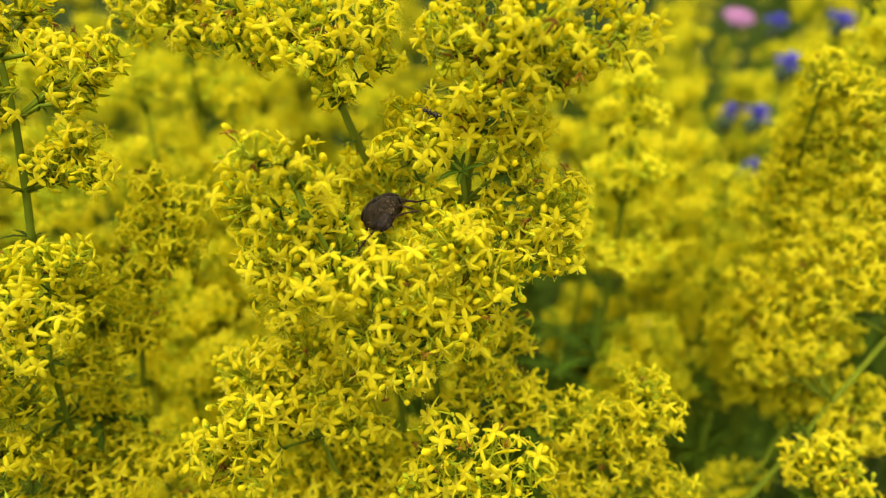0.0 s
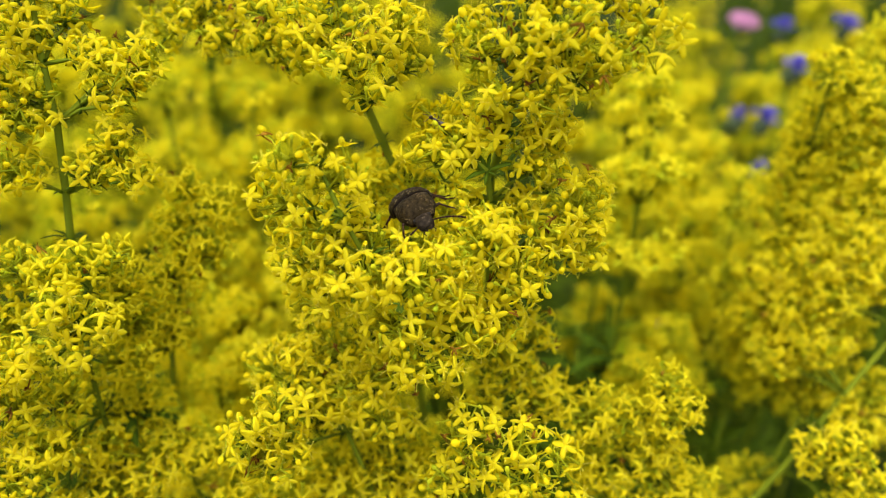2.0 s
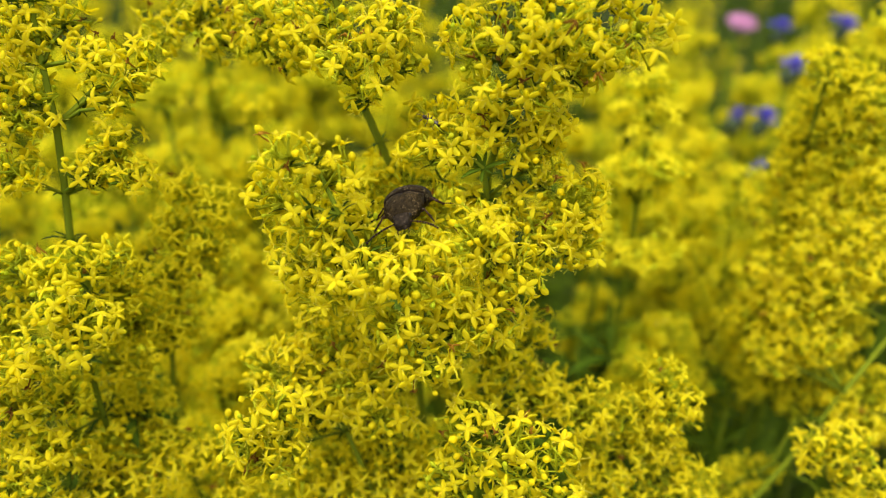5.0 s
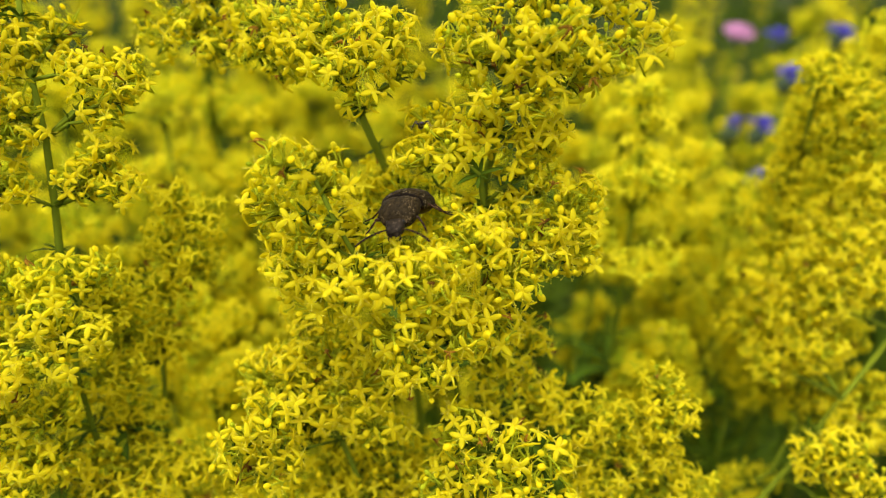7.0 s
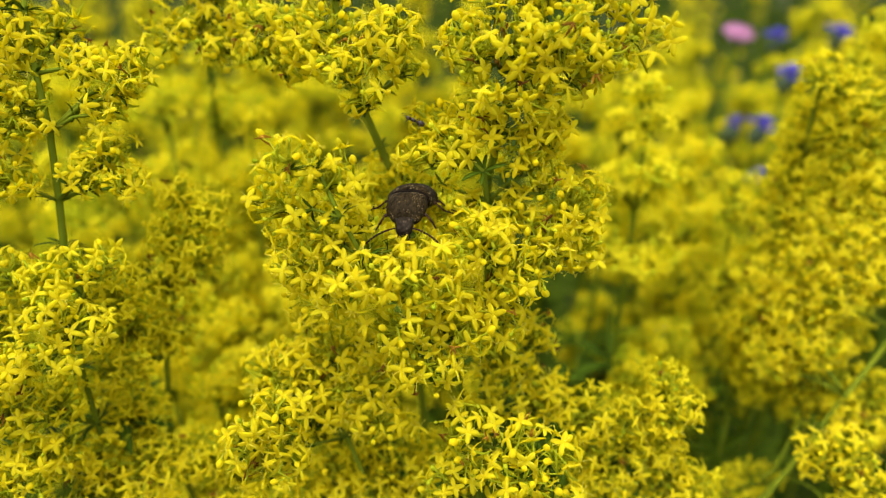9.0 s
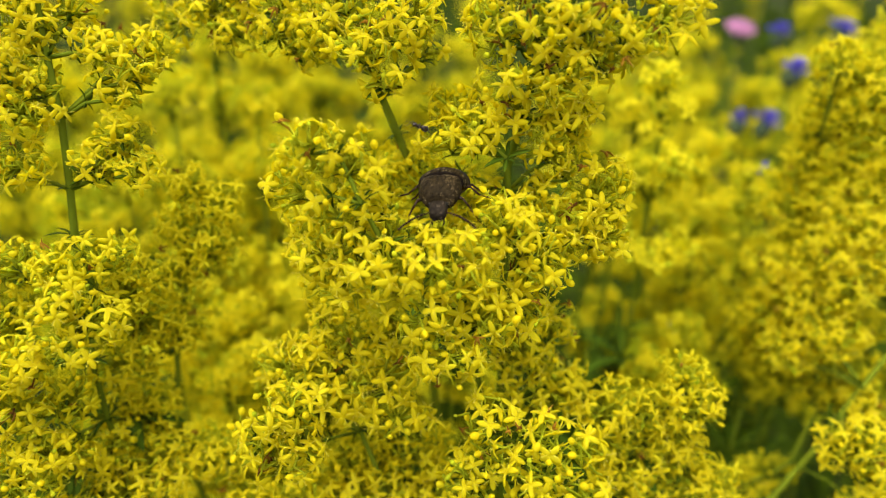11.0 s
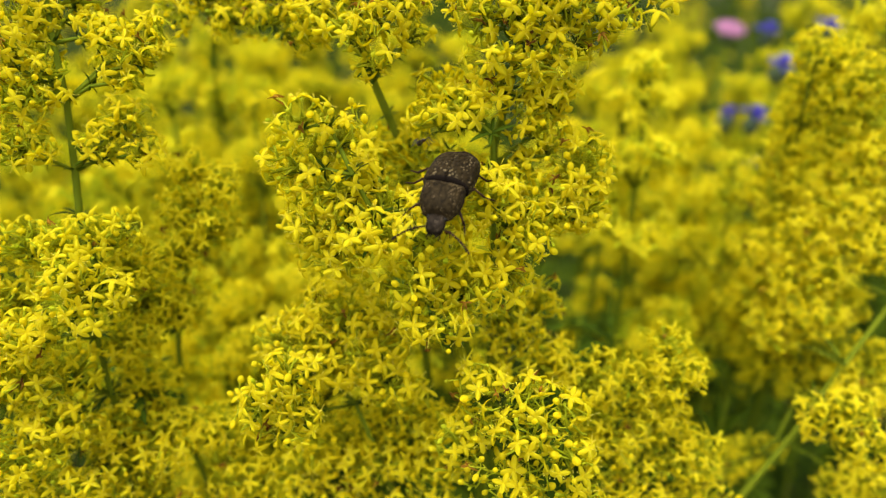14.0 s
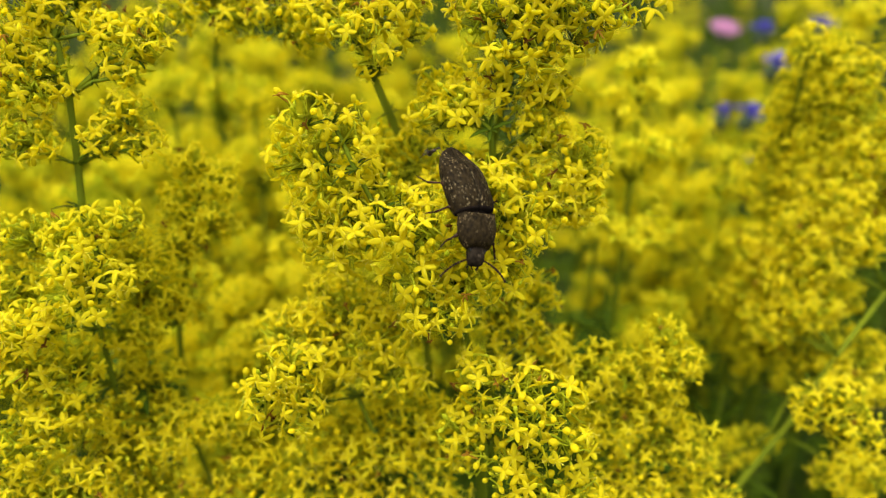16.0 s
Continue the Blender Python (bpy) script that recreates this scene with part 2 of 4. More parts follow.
def make_withered(r, size):
    """A spent flower: thin crumpled petals hanging at odd angles."""
    sh = Shape()
    for k in range(4):
        petal(sh, k * math.pi / 2 + r.uniform(-0.6, 0.6), r.uniform(-0.6, 1.2), r.uniform(0.2, 1.6), r.uniform(-1.2, 1.2), 1.5 * size * r.uniform(0.5, 1.1), 0.34, 0, r.uniform(-0.9, 0.9))
    sh.blob((0, 0, -0.1), (0.22, 0.20, 0.24), 4, 6, 0)
    sh.tube([(0, 0, -0.3), (0.1, 0.05, -1.3), (r.uniform(-0.5, 0.5), r.uniform(-0.5, 0.5), -2.4)], (0.09, 0.10, 0.12), 4, 1)
    return sh


def make_bud(r, size, slot=0):
    """Egg-shaped, four-ribbed, on a short stalk."""
    sh = Shape()
    sh.blob((0, 0, 0.12), (0.46 * size, 0.46 * size, 0.60 * size), 6, 8, slot, 0.06)
    sh.blob((0, 0, -0.55 * size), (0.25, 0.22, 0.28), 4, 6, 1)
    sh.tube([(0, 0, -0.7), (0.1, 0.05, -1.4), (r.uniform(-0.4, 0.4), r.uniform(-0.4, 0.4), -2.4)], (0.11, 0.11, 0.13), 5, 1)
    return sh


def make_far_flower(r):
    sh = Shape()
    for k in range(4):
        w, z = k * math.pi / 2 + r.uniform(-0.2, 0.2), r.uniform(-0.5, 0.35)
        c, q = math.cos(w), math.sin(w)
        pts = [(0.1, 0, 0), (0.95, -0.50, z * 0.5 + 0.04), (1.65, 0, z), (0.95, 0.50, z * 0.5 + 0.04), (0.9, 0, z * 0.5 - 0.16)]
        sh.add([(x * c - y * q, x * q + y * c, h) for x, y, h in pts], [(0, 4, 1), (1, 4, 2), (2, 4, 3), (3, 4, 0), (0, 1, 2, 3)])
    sh.add([(0.2, 0, 0), (-0.12, 0.17, 0), (-0.12, -0.17, 0), (0, 0, -2.4)], [(0, 1, 3), (1, 2, 3), (2, 0, 3)], 1)
    return sh


def make_far_bud(r):
    return Shape().blob((0, 0, 0), (0.52, 0.52, 0.66), 3, 5, 0).add([(0.2, 0, -0.4), (-0.12, 0.17, -0.4), (-0.12, -0.17, -0.4), (0, 0, -2.4)], [(0, 1, 3), (1, 2, 3), (2, 0, 3)], 1)


def make_leaf(length, width, bend):
    """A narrow folded leaf along +x."""
    sh, rows = Shape(), []
    for s, w in ((0.0, 0.35), (0.2, 0.8), (0.55, 1.0), (0.85, 0.6), (1.0, 0.08)):
        z = bend * length * (s - s * s * 1.3)
        rows.append([(length * s, -w * width / 2, z + 0.12 * w), (length * s, 0, z), (length * s, w * width / 2, z + 0.12 * w), (length * s, 0, z - 0.10)])
    return sh.rings(rows)


r0 = random.Random(3)
FLOWERS = [make_flower(r0, a, b, c) for a, b, c in ((0.25, 0.35, 1.0), (0.5, 0.6, 1.0), (0.1, 0.5, 1.05), (0.7, 0.75, 0.95), (0.35, 0.9, 1.0), (0.9, 0.5, 0.9), (0.2, 0.2, 0.95), (0.5, 1.2, 1.0))]
BUDS = [make_bud(r0, s, k) for s, k in ((0.55, 2), (0.7, 2), (0.8, 0), (0.9, 0), (1.0, 0), (1.05, 0))]
DEAD = [make_withered(r0, k) for k in (0.6, 0.75, 0.5, 0.65)]
r2 = random.Random(4)
INNER_FLOWERS = [make_inner_flower(r2, a, b) for a, b in ((0.25, 0.35), (0.5, 0.6), (0.1, 0.5), (0.7, 0.75), (0.35, 0.9), (0.9, 0.5), (0.2, 0.2), (0.5, 1.2))]
INNER_BUDS = [make_inner_bud(r2, s, k) for s, k in ((0.55, 2), (0.7, 2), (0.8, 0), (0.9, 0), (1.0, 0), (1.05, 0))]
FAR_FLOWERS = [make_far_flower(r0) for _ in range(5)]
FAR_BUDS = [make_far_bud(r0)]
FLOWER_MATS, BUD_MATS, DEAD_MATS = [PETAL, GREEN, STAMEN], [BUD, GREEN, YOUNG_BUD], [WITHERED, GREEN]
FLOWER_MESHES = [s.mesh("flower", FLOWER_MATS) for s in FLOWERS]
BUD_MESHES = [s.mesh("flower_bud", BUD_MATS) for s in BUDS]
DEAD_MESHES = [s.mesh("withered_flower", DEAD_MATS, False) for s in DEAD]
LEAVES = [make_leaf(5.0, 1.15, 0.25), make_leaf(5.6, 1.2, 0.35), make_leaf(4.0, 1.0, 0.1), make_leaf(2.8, 0.75, 0.3)]
LEAF_MESHES = [s.mesh("leaf", [LEAF]) for s in LEAVES]

# ---- where the beetle goes, so that no flower grows through it ----
BEETLE_ROWS = [
    (0, -3.95, 81.53, 468.42, 30.7, 30.3, -166.6),
    (0.5, -3.37, 81.31, 469.05, 28.4, 28.9, -165.9),
    (1, -3.42, 80.82, 469.16, 26.2, 27.4, -165.3),
    (1.5, -4.13, 80.38, 469.34, 23.9, 25.9, -164.6),
    (2, -3.79, 79.94, 469.71, 22.9, 23.0, -162.8),
    (2.5, -3.71, 79.56, 470.19, 21.8, 20.0, -160.9),
    (3, -3.44, 78.94, 470.20, 20.7, 17.1, -159.1),
    (3.5, -4.40, 79.58, 469.13, 21.3, 16.2, -166.3),
    (4, -4.52, 80.84, 469.33, 21.8, 15.2, -173.5),
    (6.5, -2.98, 76.69, 471.64, 17.6, 10.0, -190.5),
    (7, -2.98, 77.32, 471.77, 18.3, 8.9, -191.3),
    (7.5, -2.61, 77.86, 471.71, 19.1, 7.7, -192.2),
    (8, -2.99, 78.39, 471.62, 19.8, 6.6, -193.1),
    (8.5, -2.50, 78.70, 471.30, 18.0, 4.6, -191.4),
    (9, -2.70, 79.03, 471.03, 16.1, 2.6, -189.7),
    (9.2, -1.71, 79.06, 471.70, 16.4, 2.9, -189.7),
    (11.3, -1.60, 76.45, 472.22, 19.2, 5.5, -189.4),
    (11.5, -2.72, 76.18, 472.19, 19.5, 5.8, -189.3),
    (11.8, -2.96, 76.13, 473.44, 18.5, 4.7, -186.9),
    (12, -1.72, 75.35, 472.68, 17.9, 4.0, -185.3),
    (12.3, 0.23, 72.09, 472.96, 11.2, -2.6, -177.5),
    (12.5, -0.18, 69.85, 472.95, 6.8, -6.9, -172.3),
    (12.8, -0.77, 69.02, 471.70, -1.5, -6.5, -173.6),
    (13, 0.01, 68.82, 471.67, -7.0, -6.3, -174.5),
    (13.2, 2.39, 68.87, 470.94, -12.6, -12.9, -162.2),
    (13.3, 3.28, 68.46, 469.97, -16.1, -12.8, -159.2),
    (13.5, 3.38, 68.03, 468.82, -23.1, -12.7, -153.1),
    (13.8, 1.64, 68.72, 470.80, -13.3, -9.8, -172.4),
    (14, 0.56, 68.24, 470.84, -10.9, -7.4, -195.5),
    (14.5, 2.29, 67.28, 469.61, -21.7, -10.8, -162.6),
    (15, 2.82, 66.98, 466.05, -44.0, -11.4, -157.6),
    (15.5, 3.90, 67.18, 468.79, -25.3, -4.7, -142.2),
    (16, 5.16, 66.43, 466.32, -41.9, -11.7, -149.6),
]
FORE_ROWS = [
    (0, -21.6, 2.2, -2.4), (0.5, -21.3, 1.7, -1.6), (1, -21.1, 1.2, -0.8), (1.5, -20.8, 0.7, 0.0),
    (2, -25.7, 1.0, 0.8), (2.5, -30.7, 1.3, 1.6), (3, -35.6, 1.6, 2.5), (3.5, -30.2, 1.7, 0.7),
    (4, -24.8, 1.8, -1.0), (6.5, -25.0, 0.8, 2.7), (7, -28.2, 0.4, 3.0), (7.5, -31.3, 0.0, 3.2),
    (8, -34.5, -0.3, 3.5), (8.5, -34.2, -0.1, 4.6), (9, -33.9, 0.1, 5.6), (9.2, -34.2, 0.1, 5.4),
    (11.3, -37.7, 0.1, 2.8), (11.5, -38.1, 0.1, 2.6), (11.8, -39.8, -0.1, 2.8), (12, -41.0, -0.2, 2.9),
    (12.3, -41.3, 2.2, -1.4), (12.5, -41.5, 3.9, -4.3), (12.8, -33.2, 3.5, -6.5), (13, -27.6, 3.3, -7.9),
    (13.2, -30.4, 3.9, -10.1), (13.3, -29.2, 3.6, -11.2), (13.5, -26.7, 3.0, -13.3), (13.8, -25.8, 2.3, -11.6),
    (14, -25.6, -1.0, 3.9), (14.5, -23.1, 2.6, -8.2), (15, -20.8, 0.9, -7.7), (15.5, -14.3, 4.5, -6.7),
    (16, -17.6, 2.2, -9.5),
]
ANT_ROWS = [
    (0, 3.05, 86.17, 477.78, 90), (4, -1.62, 85.35, 476.56, 60), (6.3, 1.13, 80.99, 478.32, 95), (6.5, -0.22, 80.46, 477.22, 95),
    (6.7, 0.25, 80.43, 477.23, 120), (6.9, -0.25, 80.76, 477.99, 160), (7.1, -0.31, 81.24, 479.03, 200), (7.3, 0.28, 81.42, 479.42, 170),
    (7.5, 0.39, 81.58, 479.75, 120), (7.7, -0.03, 81.67, 479.96, 110), (9, -2.1, 85.4, 477.49, 90), (11.3, -4.27, 81.65, 475.19, 150),
    (11.5, -2.55, 81.42, 474.74, 200), (12, -2.16, 80.26, 472.38, 200), (12.3, -1.57, 79.98, 471.78, 200), (12.5, -2.04, 79.91, 471.61, 200),
    (13, -2.15, 79.83, 471.51, 200), (13.4, -1.81, 79.74, 471.28, 200), (13.8, -1.92, 80.22, 472.5, 200), (14, -2.25, 79.69, 471.42, 200),
    (14.5, -2.27, 79.4, 470.95, 200), (15, -1.46, 78.76, 469.55, 200), (15.5, -1.82, 78.67, 469.45, 200), (16, -0.71, 78.71, 469.41, 200),
]
BEETLE_POSES = [(t, pose(x * MM, y * MM, z * MM, a, b, c)) for t, x, y, z, a, b, c in BEETLE_ROWS]
CLEAR = []
for _, pm in BEETLE_POSES:
    for along in (-8.0, -5.0, -2.0, 1.0, 4.0, 6.0):
        CLEAR.append((np.array(pm @ Vector((0, along * MM, -1.2 * MM))) / MM, np.array(pm.to_3x3() @ Vector((0, 0, 1)))))


def clear_of_beetle(p, margin=2.4):
    keep = np.ones(len(p), bool)
    for t, x, y, z, _ in ANT_ROWS:
        keep &= np.linalg.norm(p - np.array((x, y - 1.0, z + 1.0)), axis=1) > 1.9
    for c, n in CLEAR:
        d = p - c
        h = d @ n
        side = np.linalg.norm(d - h[:, None] * n, axis=1)
        keep &= ~((h > -0.9) & (h < 3.2) & (side < margin))
    return keep


# ---- bedstraw shoots ----
def spread_points(c, rx, rz, gap, r, taken):
    """Evenly scattered places on the uneven outside of a clump, and a few inside."""
    ry = 0.85 * min(rx, rz) + 0.15 * max(rx, rz)
    area = 4 * math.pi * ((rx * ry) ** 1.6 / 3 + (rx * rz) ** 1.6 / 3 + (ry * rz) ** 1.6 / 3) ** (1 / 1.6)
    n = int(area / (gap * gap) * 7)
    u = r.normal(size=(n, 3))
    u /= np.linalg.norm(u, axis=1, keepdims=True)
    bumps = np.array([noise.noise(Vector(q) * 1.7 + Vector(c)) for q in u])
    depth = np.where(r.random(n) < 0.76, r.uniform(0.88, 1.05, n), r.uniform(0.45, 0.88, n))
    p = c + u * np.array([rx, ry, rz]) * (depth * (1 + 0.42 * bumps))[:, None]
    out = []
    for q, d in zip(p, u):
        cell = tuple(int(math.floor(k / gap)) for k in q)
        if all(sum((a - b) ** 2 for a, b in zip(q, o)) > gap * gap for dx in (-1, 0, 1) for dy in (-1, 0, 1) for dz in (-1, 0, 1) for o in taken.get((cell[0] + dx, cell[1] + dy, cell[2] + dz), ())):
            taken.setdefault(cell, []).append(q)
            out.append((q, d))
    return out


LIGHTWARD = np.array([-0.05, -0.28, 0.40])


def whorl(sh_list, centre, axis, count, size, r):
    """Turns and places of a ring of leaves round a stem."""
    ax = Vector(axis).normalized()
    a = ax.cross(Vector((0.2, 0.9, 0.3))).normalized()
    b = ax.cross(a)
    for k in range(count):
        w = 2 * math.pi * k / count + r.uniform(-0.2, 0.2)
        x = (a * math.cos(w) + b * math.sin(w) + ax * r.uniform(0.05, 0.5)).normalized()
        y = ax.cross(x).normalized()
        z = x.cross(y)
        sh_list.append((Matrix((x, y, z)).transposed().to_4x4(), Vector(centre), size * r.uniform(0.8, 1.15)))


def shoot(label, stem, clumps, base, gap=1.88, part_flowers=215, part_buds=80, thick=0.58, seed=1, withered=0.03, bloom=1.0):
    r = np.random.default_rng(seed)
    rr = random.Random(seed)
    origin = Vector((base[0], base[1], 0.0))
    plant = new("bedstraw_plant")
    plant.matrix_basis = Matrix.Translation(origin * MM)
    tagged(plant, label, "flowering plant", "bedstraw plants")

    # the stem, from the ground
    low = Vector(stem[0])
    foot = [origin + (low - origin) * s + Vector((0, 6 * math.sin(s * 3), 0)) for s in (0, 0.3, 0.6, 0.85)]
    line = foot + [Vector(p) for p in stem]
    radii = [thick * (1.35 - 0.75 * i / (len(line) - 1)) for i in range(len(line))]
    sh = Shape().tube([p - origin for p in line], radii, 8, 0, 0.10)
    part("stem", sh.mesh("stem", [STEM]), plant)
    leaves, twigs = [], Shape()
    for i, p in enumerate(stem):
        d = Vector(stem[min(i + 1, len(stem) - 1)]) - Vector(stem[max(i - 1, 0)])
        whorl(leaves, p, d, 7, 0.58, rr)
    for s in (0.25, 0.45, 0.6, 0.72, 0.84, 0.93):
        whorl(leaves, origin + (low - origin) * s, low - origin, 8, 2.2, rr)

    # one branch to each clump, forked inside it
    taken, spots, outs, hubs = {}, [], [], []
    for cx, cy, cz, rx, rz in clumps:
        c = Vector((cx, cy, cz))
        near = min((Vector(q) for q in [tuple(low.lerp(origin, 0.05))] + list(stem)), key=lambda q: (q - c).length + 1.5 * max(0, q.z - c.z + 3))
        hub = c + Vector((0, 0, -0.45 * rz)) + (near - c) * 0.12
        mid = near.lerp(hub, 0.5) + Vector((0, 0, 0.10 * (hub - near).length))
        b = Shape().tube([near - origin, mid - origin, hub - origin, c - origin], (thick * 0.48, thick * 0.42, thick * 0.36, thick * 0.2), 6, 0, 0.08)
        part("branch", b.mesh("branch", [STEM]), plant)
        if (hub - near).length > 5:
            whorl(leaves, mid, hub - near, 4, 0.45, rr)
        whorl(leaves, hub, c - hub, 5, 0.5, rr)
        for q, d in spread_points(np.array(c), rx, rz, gap * bloom, r, taken):
            spots.append(q), outs.append(d), hubs.append(np.array(hub.lerp(c, 0.5)))
    spots, outs, hubs = np.array(spots), np.array(outs), np.array(hubs)
    keep = clear_of_beetle(spots)
    spots, outs, hubs = spots[keep], outs[keep], hubs[keep]
    n = len(spots)
    normals = 0.75 * outs + LIGHTWARD + r.normal(scale=0.5, size=(n, 3))
    turns = frames_of(normals, r.uniform(0, 6.28, n))
    sizes = r.uniform(0.84, 1.1, n) * bloom
    kind = r.random(n)
    bunch = np.array([noise.noise(Vector(p) * 0.35) for p in spots])
    bud_share = 0.36 + 0.6 * bunch
    is_dead = kind > 1 - withered
    is_bud = (kind < bud_share) & ~is_dead
    is_flower = ~is_bud & ~is_dead
    picks = r.integers(0, 1000, n)

    # thin twigs: groups of neighbouring flowers share a fork
    bend = spots - turns[:, :, 2] * 2.3 * sizes[:, None]
    fork = np.round(spots / 4.0) * 4.0 * 0.55 + hubs * 0.45
    for a, f, h in zip(bend, fork, hubs):
        twigs.tube([Vector(h) - origin, Vector(f) - origin, Vector(a) - origin], (0.20, 0.16, 0.11), 4)
    tagged(part("twigs", twigs.mesh("twigs", [GREEN]), plant), kind="stuff")

    order = np.argsort(spots[:, 1])
    for name, flag, shapes, meshes, mats, most in (("flower", is_flower, INNER_FLOWERS, FLOWER_MESHES, FLOWER_MATS, part_flowers), ("flower_bud", is_bud, INNER_BUDS, BUD_MESHES, BUD_MATS, part_buds), ("withered_flower", is_dead, DEAD, DEAD_MESHES, DEAD_MATS, 40)):
        mine = [i for i in order if flag[i]]
        for i in mine[:most]:
            m = Matrix(turns[i].tolist()).to_4x4() @ Matrix.Diagonal((sizes[i], sizes[i], sizes[i], 1))
            m.translation = (Vector(spots[i]) - origin) * MM
            part(name, meshes[picks[i] % len(meshes)], plant, "", m)
        rest = np.array(mine[most:], int)
        if len(rest):
            me = stamp(name + "s", shapes, picks[rest] % len(shapes), turns[rest], spots[rest], sizes[rest], mats, origin)
            tagged(part(name + "s", me, plant), kind="stuff")
    # small bracts among the flowers
    few = order[::34]
    for i in few:
        x = Vector(outs[i] + r.normal(scale=0.4, size=3)).normalized()
        y = x.cross(Vector((0.1, 0.3, 0.9))).normalized()
        leaves.append((Matrix((x, y, x.cross(y))).transposed().to_4x4(), Vector(spots[i] - outs[i] * 2.8), 0.5))
    for k, (m, p, s) in enumerate(leaves):
        m = m @ Matrix.Scale(s, 4)
        m.translation = (p - origin) * MM
        part("leaf", LEAF_MESHES[k % len(LEAF_MESHES)], plant, "", m)
    return plant


def far_shoot(top, width, height, seed, label, leafy=False):
    """A whole flowering shoot further off: stem, side branches, and its flowers as one mass."""
    r = np.random.default_rng(seed)
    rr = random.Random(seed)
    origin = Vector((top[0] + rr.uniform(-15, 15), top[1] + rr.uniform(-5, 25), 0.0))
    plant = new("bedstraw_plant")
    plant.matrix_basis = Matrix.Translation(origin * MM)
    tagged(plant, label, "flowering plant", "bedstraw plants")
    tip = Vector(top)
    bow = Vector((rr.uniform(-6, 6), rr.uniform(-6, 6), 0))
    line = [origin.lerp(tip, s) + bow * math.sin(3.14 * s) for s in (0, 0.25, 0.5, 0.7, 0.85, 0.95, 1.0)]
    part("stem", Shape().tube([p - origin for p in line], (1.1, 1.0, 0.9, 0.8, 0.65, 0.5, 0.3), 6).mesh("stem", [STEM]), plant)
    leaves, spots, outs = [], [], []
    for s in (0.3, 0.42, 0.54, 0.64, 0.73, 0.8, 0.86):
        whorl(leaves, origin.lerp(tip, s) + bow * math.sin(3.14 * s), tip - origin, 8, 2.6, rr)
    if leafy:
        for k in range(14):
            s = 0.5 + 0.036 * k
            whorl(leaves, origin.lerp(tip, s) + bow * math.sin(3.14 * s), tip - origin, 8, 3.4 - 0.09 * k, rr)
    lt = np.array([np.array(m.to_3x3()) for m, _, _ in leaves])
    lp, ls = np.array([tuple(p) for _, p, _ in leaves]), np.array([q for _, _, q in leaves])
    tagged(part("leaves", stamp("leaves", LEAVES[:3], np.arange(len(leaves)) % 3, lt, lp, ls, [LEAF], origin), plant), kind="stuff")
    if leafy:
        return plant
    taken, levels, limbs = {}, max(3, int(height / 11)), Shape()
    for k in range(levels):
        f = k / (levels - 1)
        z = tip.z - 3 - f * height
        axis = tip + (origin - tip) * ((tip.z - z) / tip.z)
        reach = width * 0.5 * (0.30 + 0.80 * f ** 0.7)
        first = rr.uniform(0, 6.28)
        for j in range(3 if k == 0 else 5):
            w = first + j * 6.28 / (3 if k == 0 else 5) + rr.uniform(-0.35, 0.35)
            d = reach * rr.uniform(0.6, 1.1)
            c = axis + Vector((math.cos(w) * d, math.sin(w) * d, rr.uniform(-2, 5)))
            limbs.tube([axis - origin - Vector((0, 0, 7)), axis.lerp(c, 0.6) - origin - Vector((0, 0, 4)), c - origin], (0.45, 0.36, 0.25), 5)
            for q, o in spread_points(np.array(c), rr.uniform(3.0, 4.8), rr.uniform(2.4, 3.8), 1.9, r, taken):
                spots.append(q), outs.append(o)
            side = c + Vector((rr.uniform(-4, 4), rr.uniform(-4, 4), rr.uniform(-5, 1)))
            limbs.tube([axis.lerp(c, 0.6) - origin - Vector((0, 0, 4)), side - origin], (0.3, 0.2), 4)
            for q, o in spread_points(np.array(side), rr.uniform(1.8, 3.0), rr.uniform(1.6, 2.6), 1.9, r, taken):
                spots.append(q), outs.append(o)
    spots, outs = np.array(spots), np.array(outs)
    n = len(spots)
    turns = frames_of(0.7 * outs + LIGHTWARD + r.normal(scale=0.35, size=(n, 3)), r.uniform(0, 6.28, n))
    sizes, kind, share = r.uniform(0.95, 1.25, n), r.random(n), rr.uniform(0.38, 0.70)
    for name, flag, shapes, mats in (("flowers", kind >= share, FAR_FLOWERS, [PETAL, GREEN]), ("flower_buds", kind < share, FAR_BUDS, [YOUNG_BUD, GREEN])):
        w = np.nonzero(flag)[0]
        tagged(part(name, stamp(name, shapes, r.integers(0, len(shapes), len(w)), turns[w], spots[w], sizes[w], mats, origin, False), plant), kind="stuff")
    twigs = Shape()
    for i in range(0, n, 2):
        p = Vector(spots[i] - outs[i] * 2.0)
        twigs.tube([p - origin, Vector(spots[i] - outs[i] * 5.0) - origin + Vector((0, 0, -1))], (0.13, 0.18), 3)
    tagged(part("twigs", twigs.mesh("twigs", [GREEN]), plant), kind="stuff")
    tagged(part("branches", limbs.mesh("branches", [STEM]), plant), kind="stuff")
    return plant


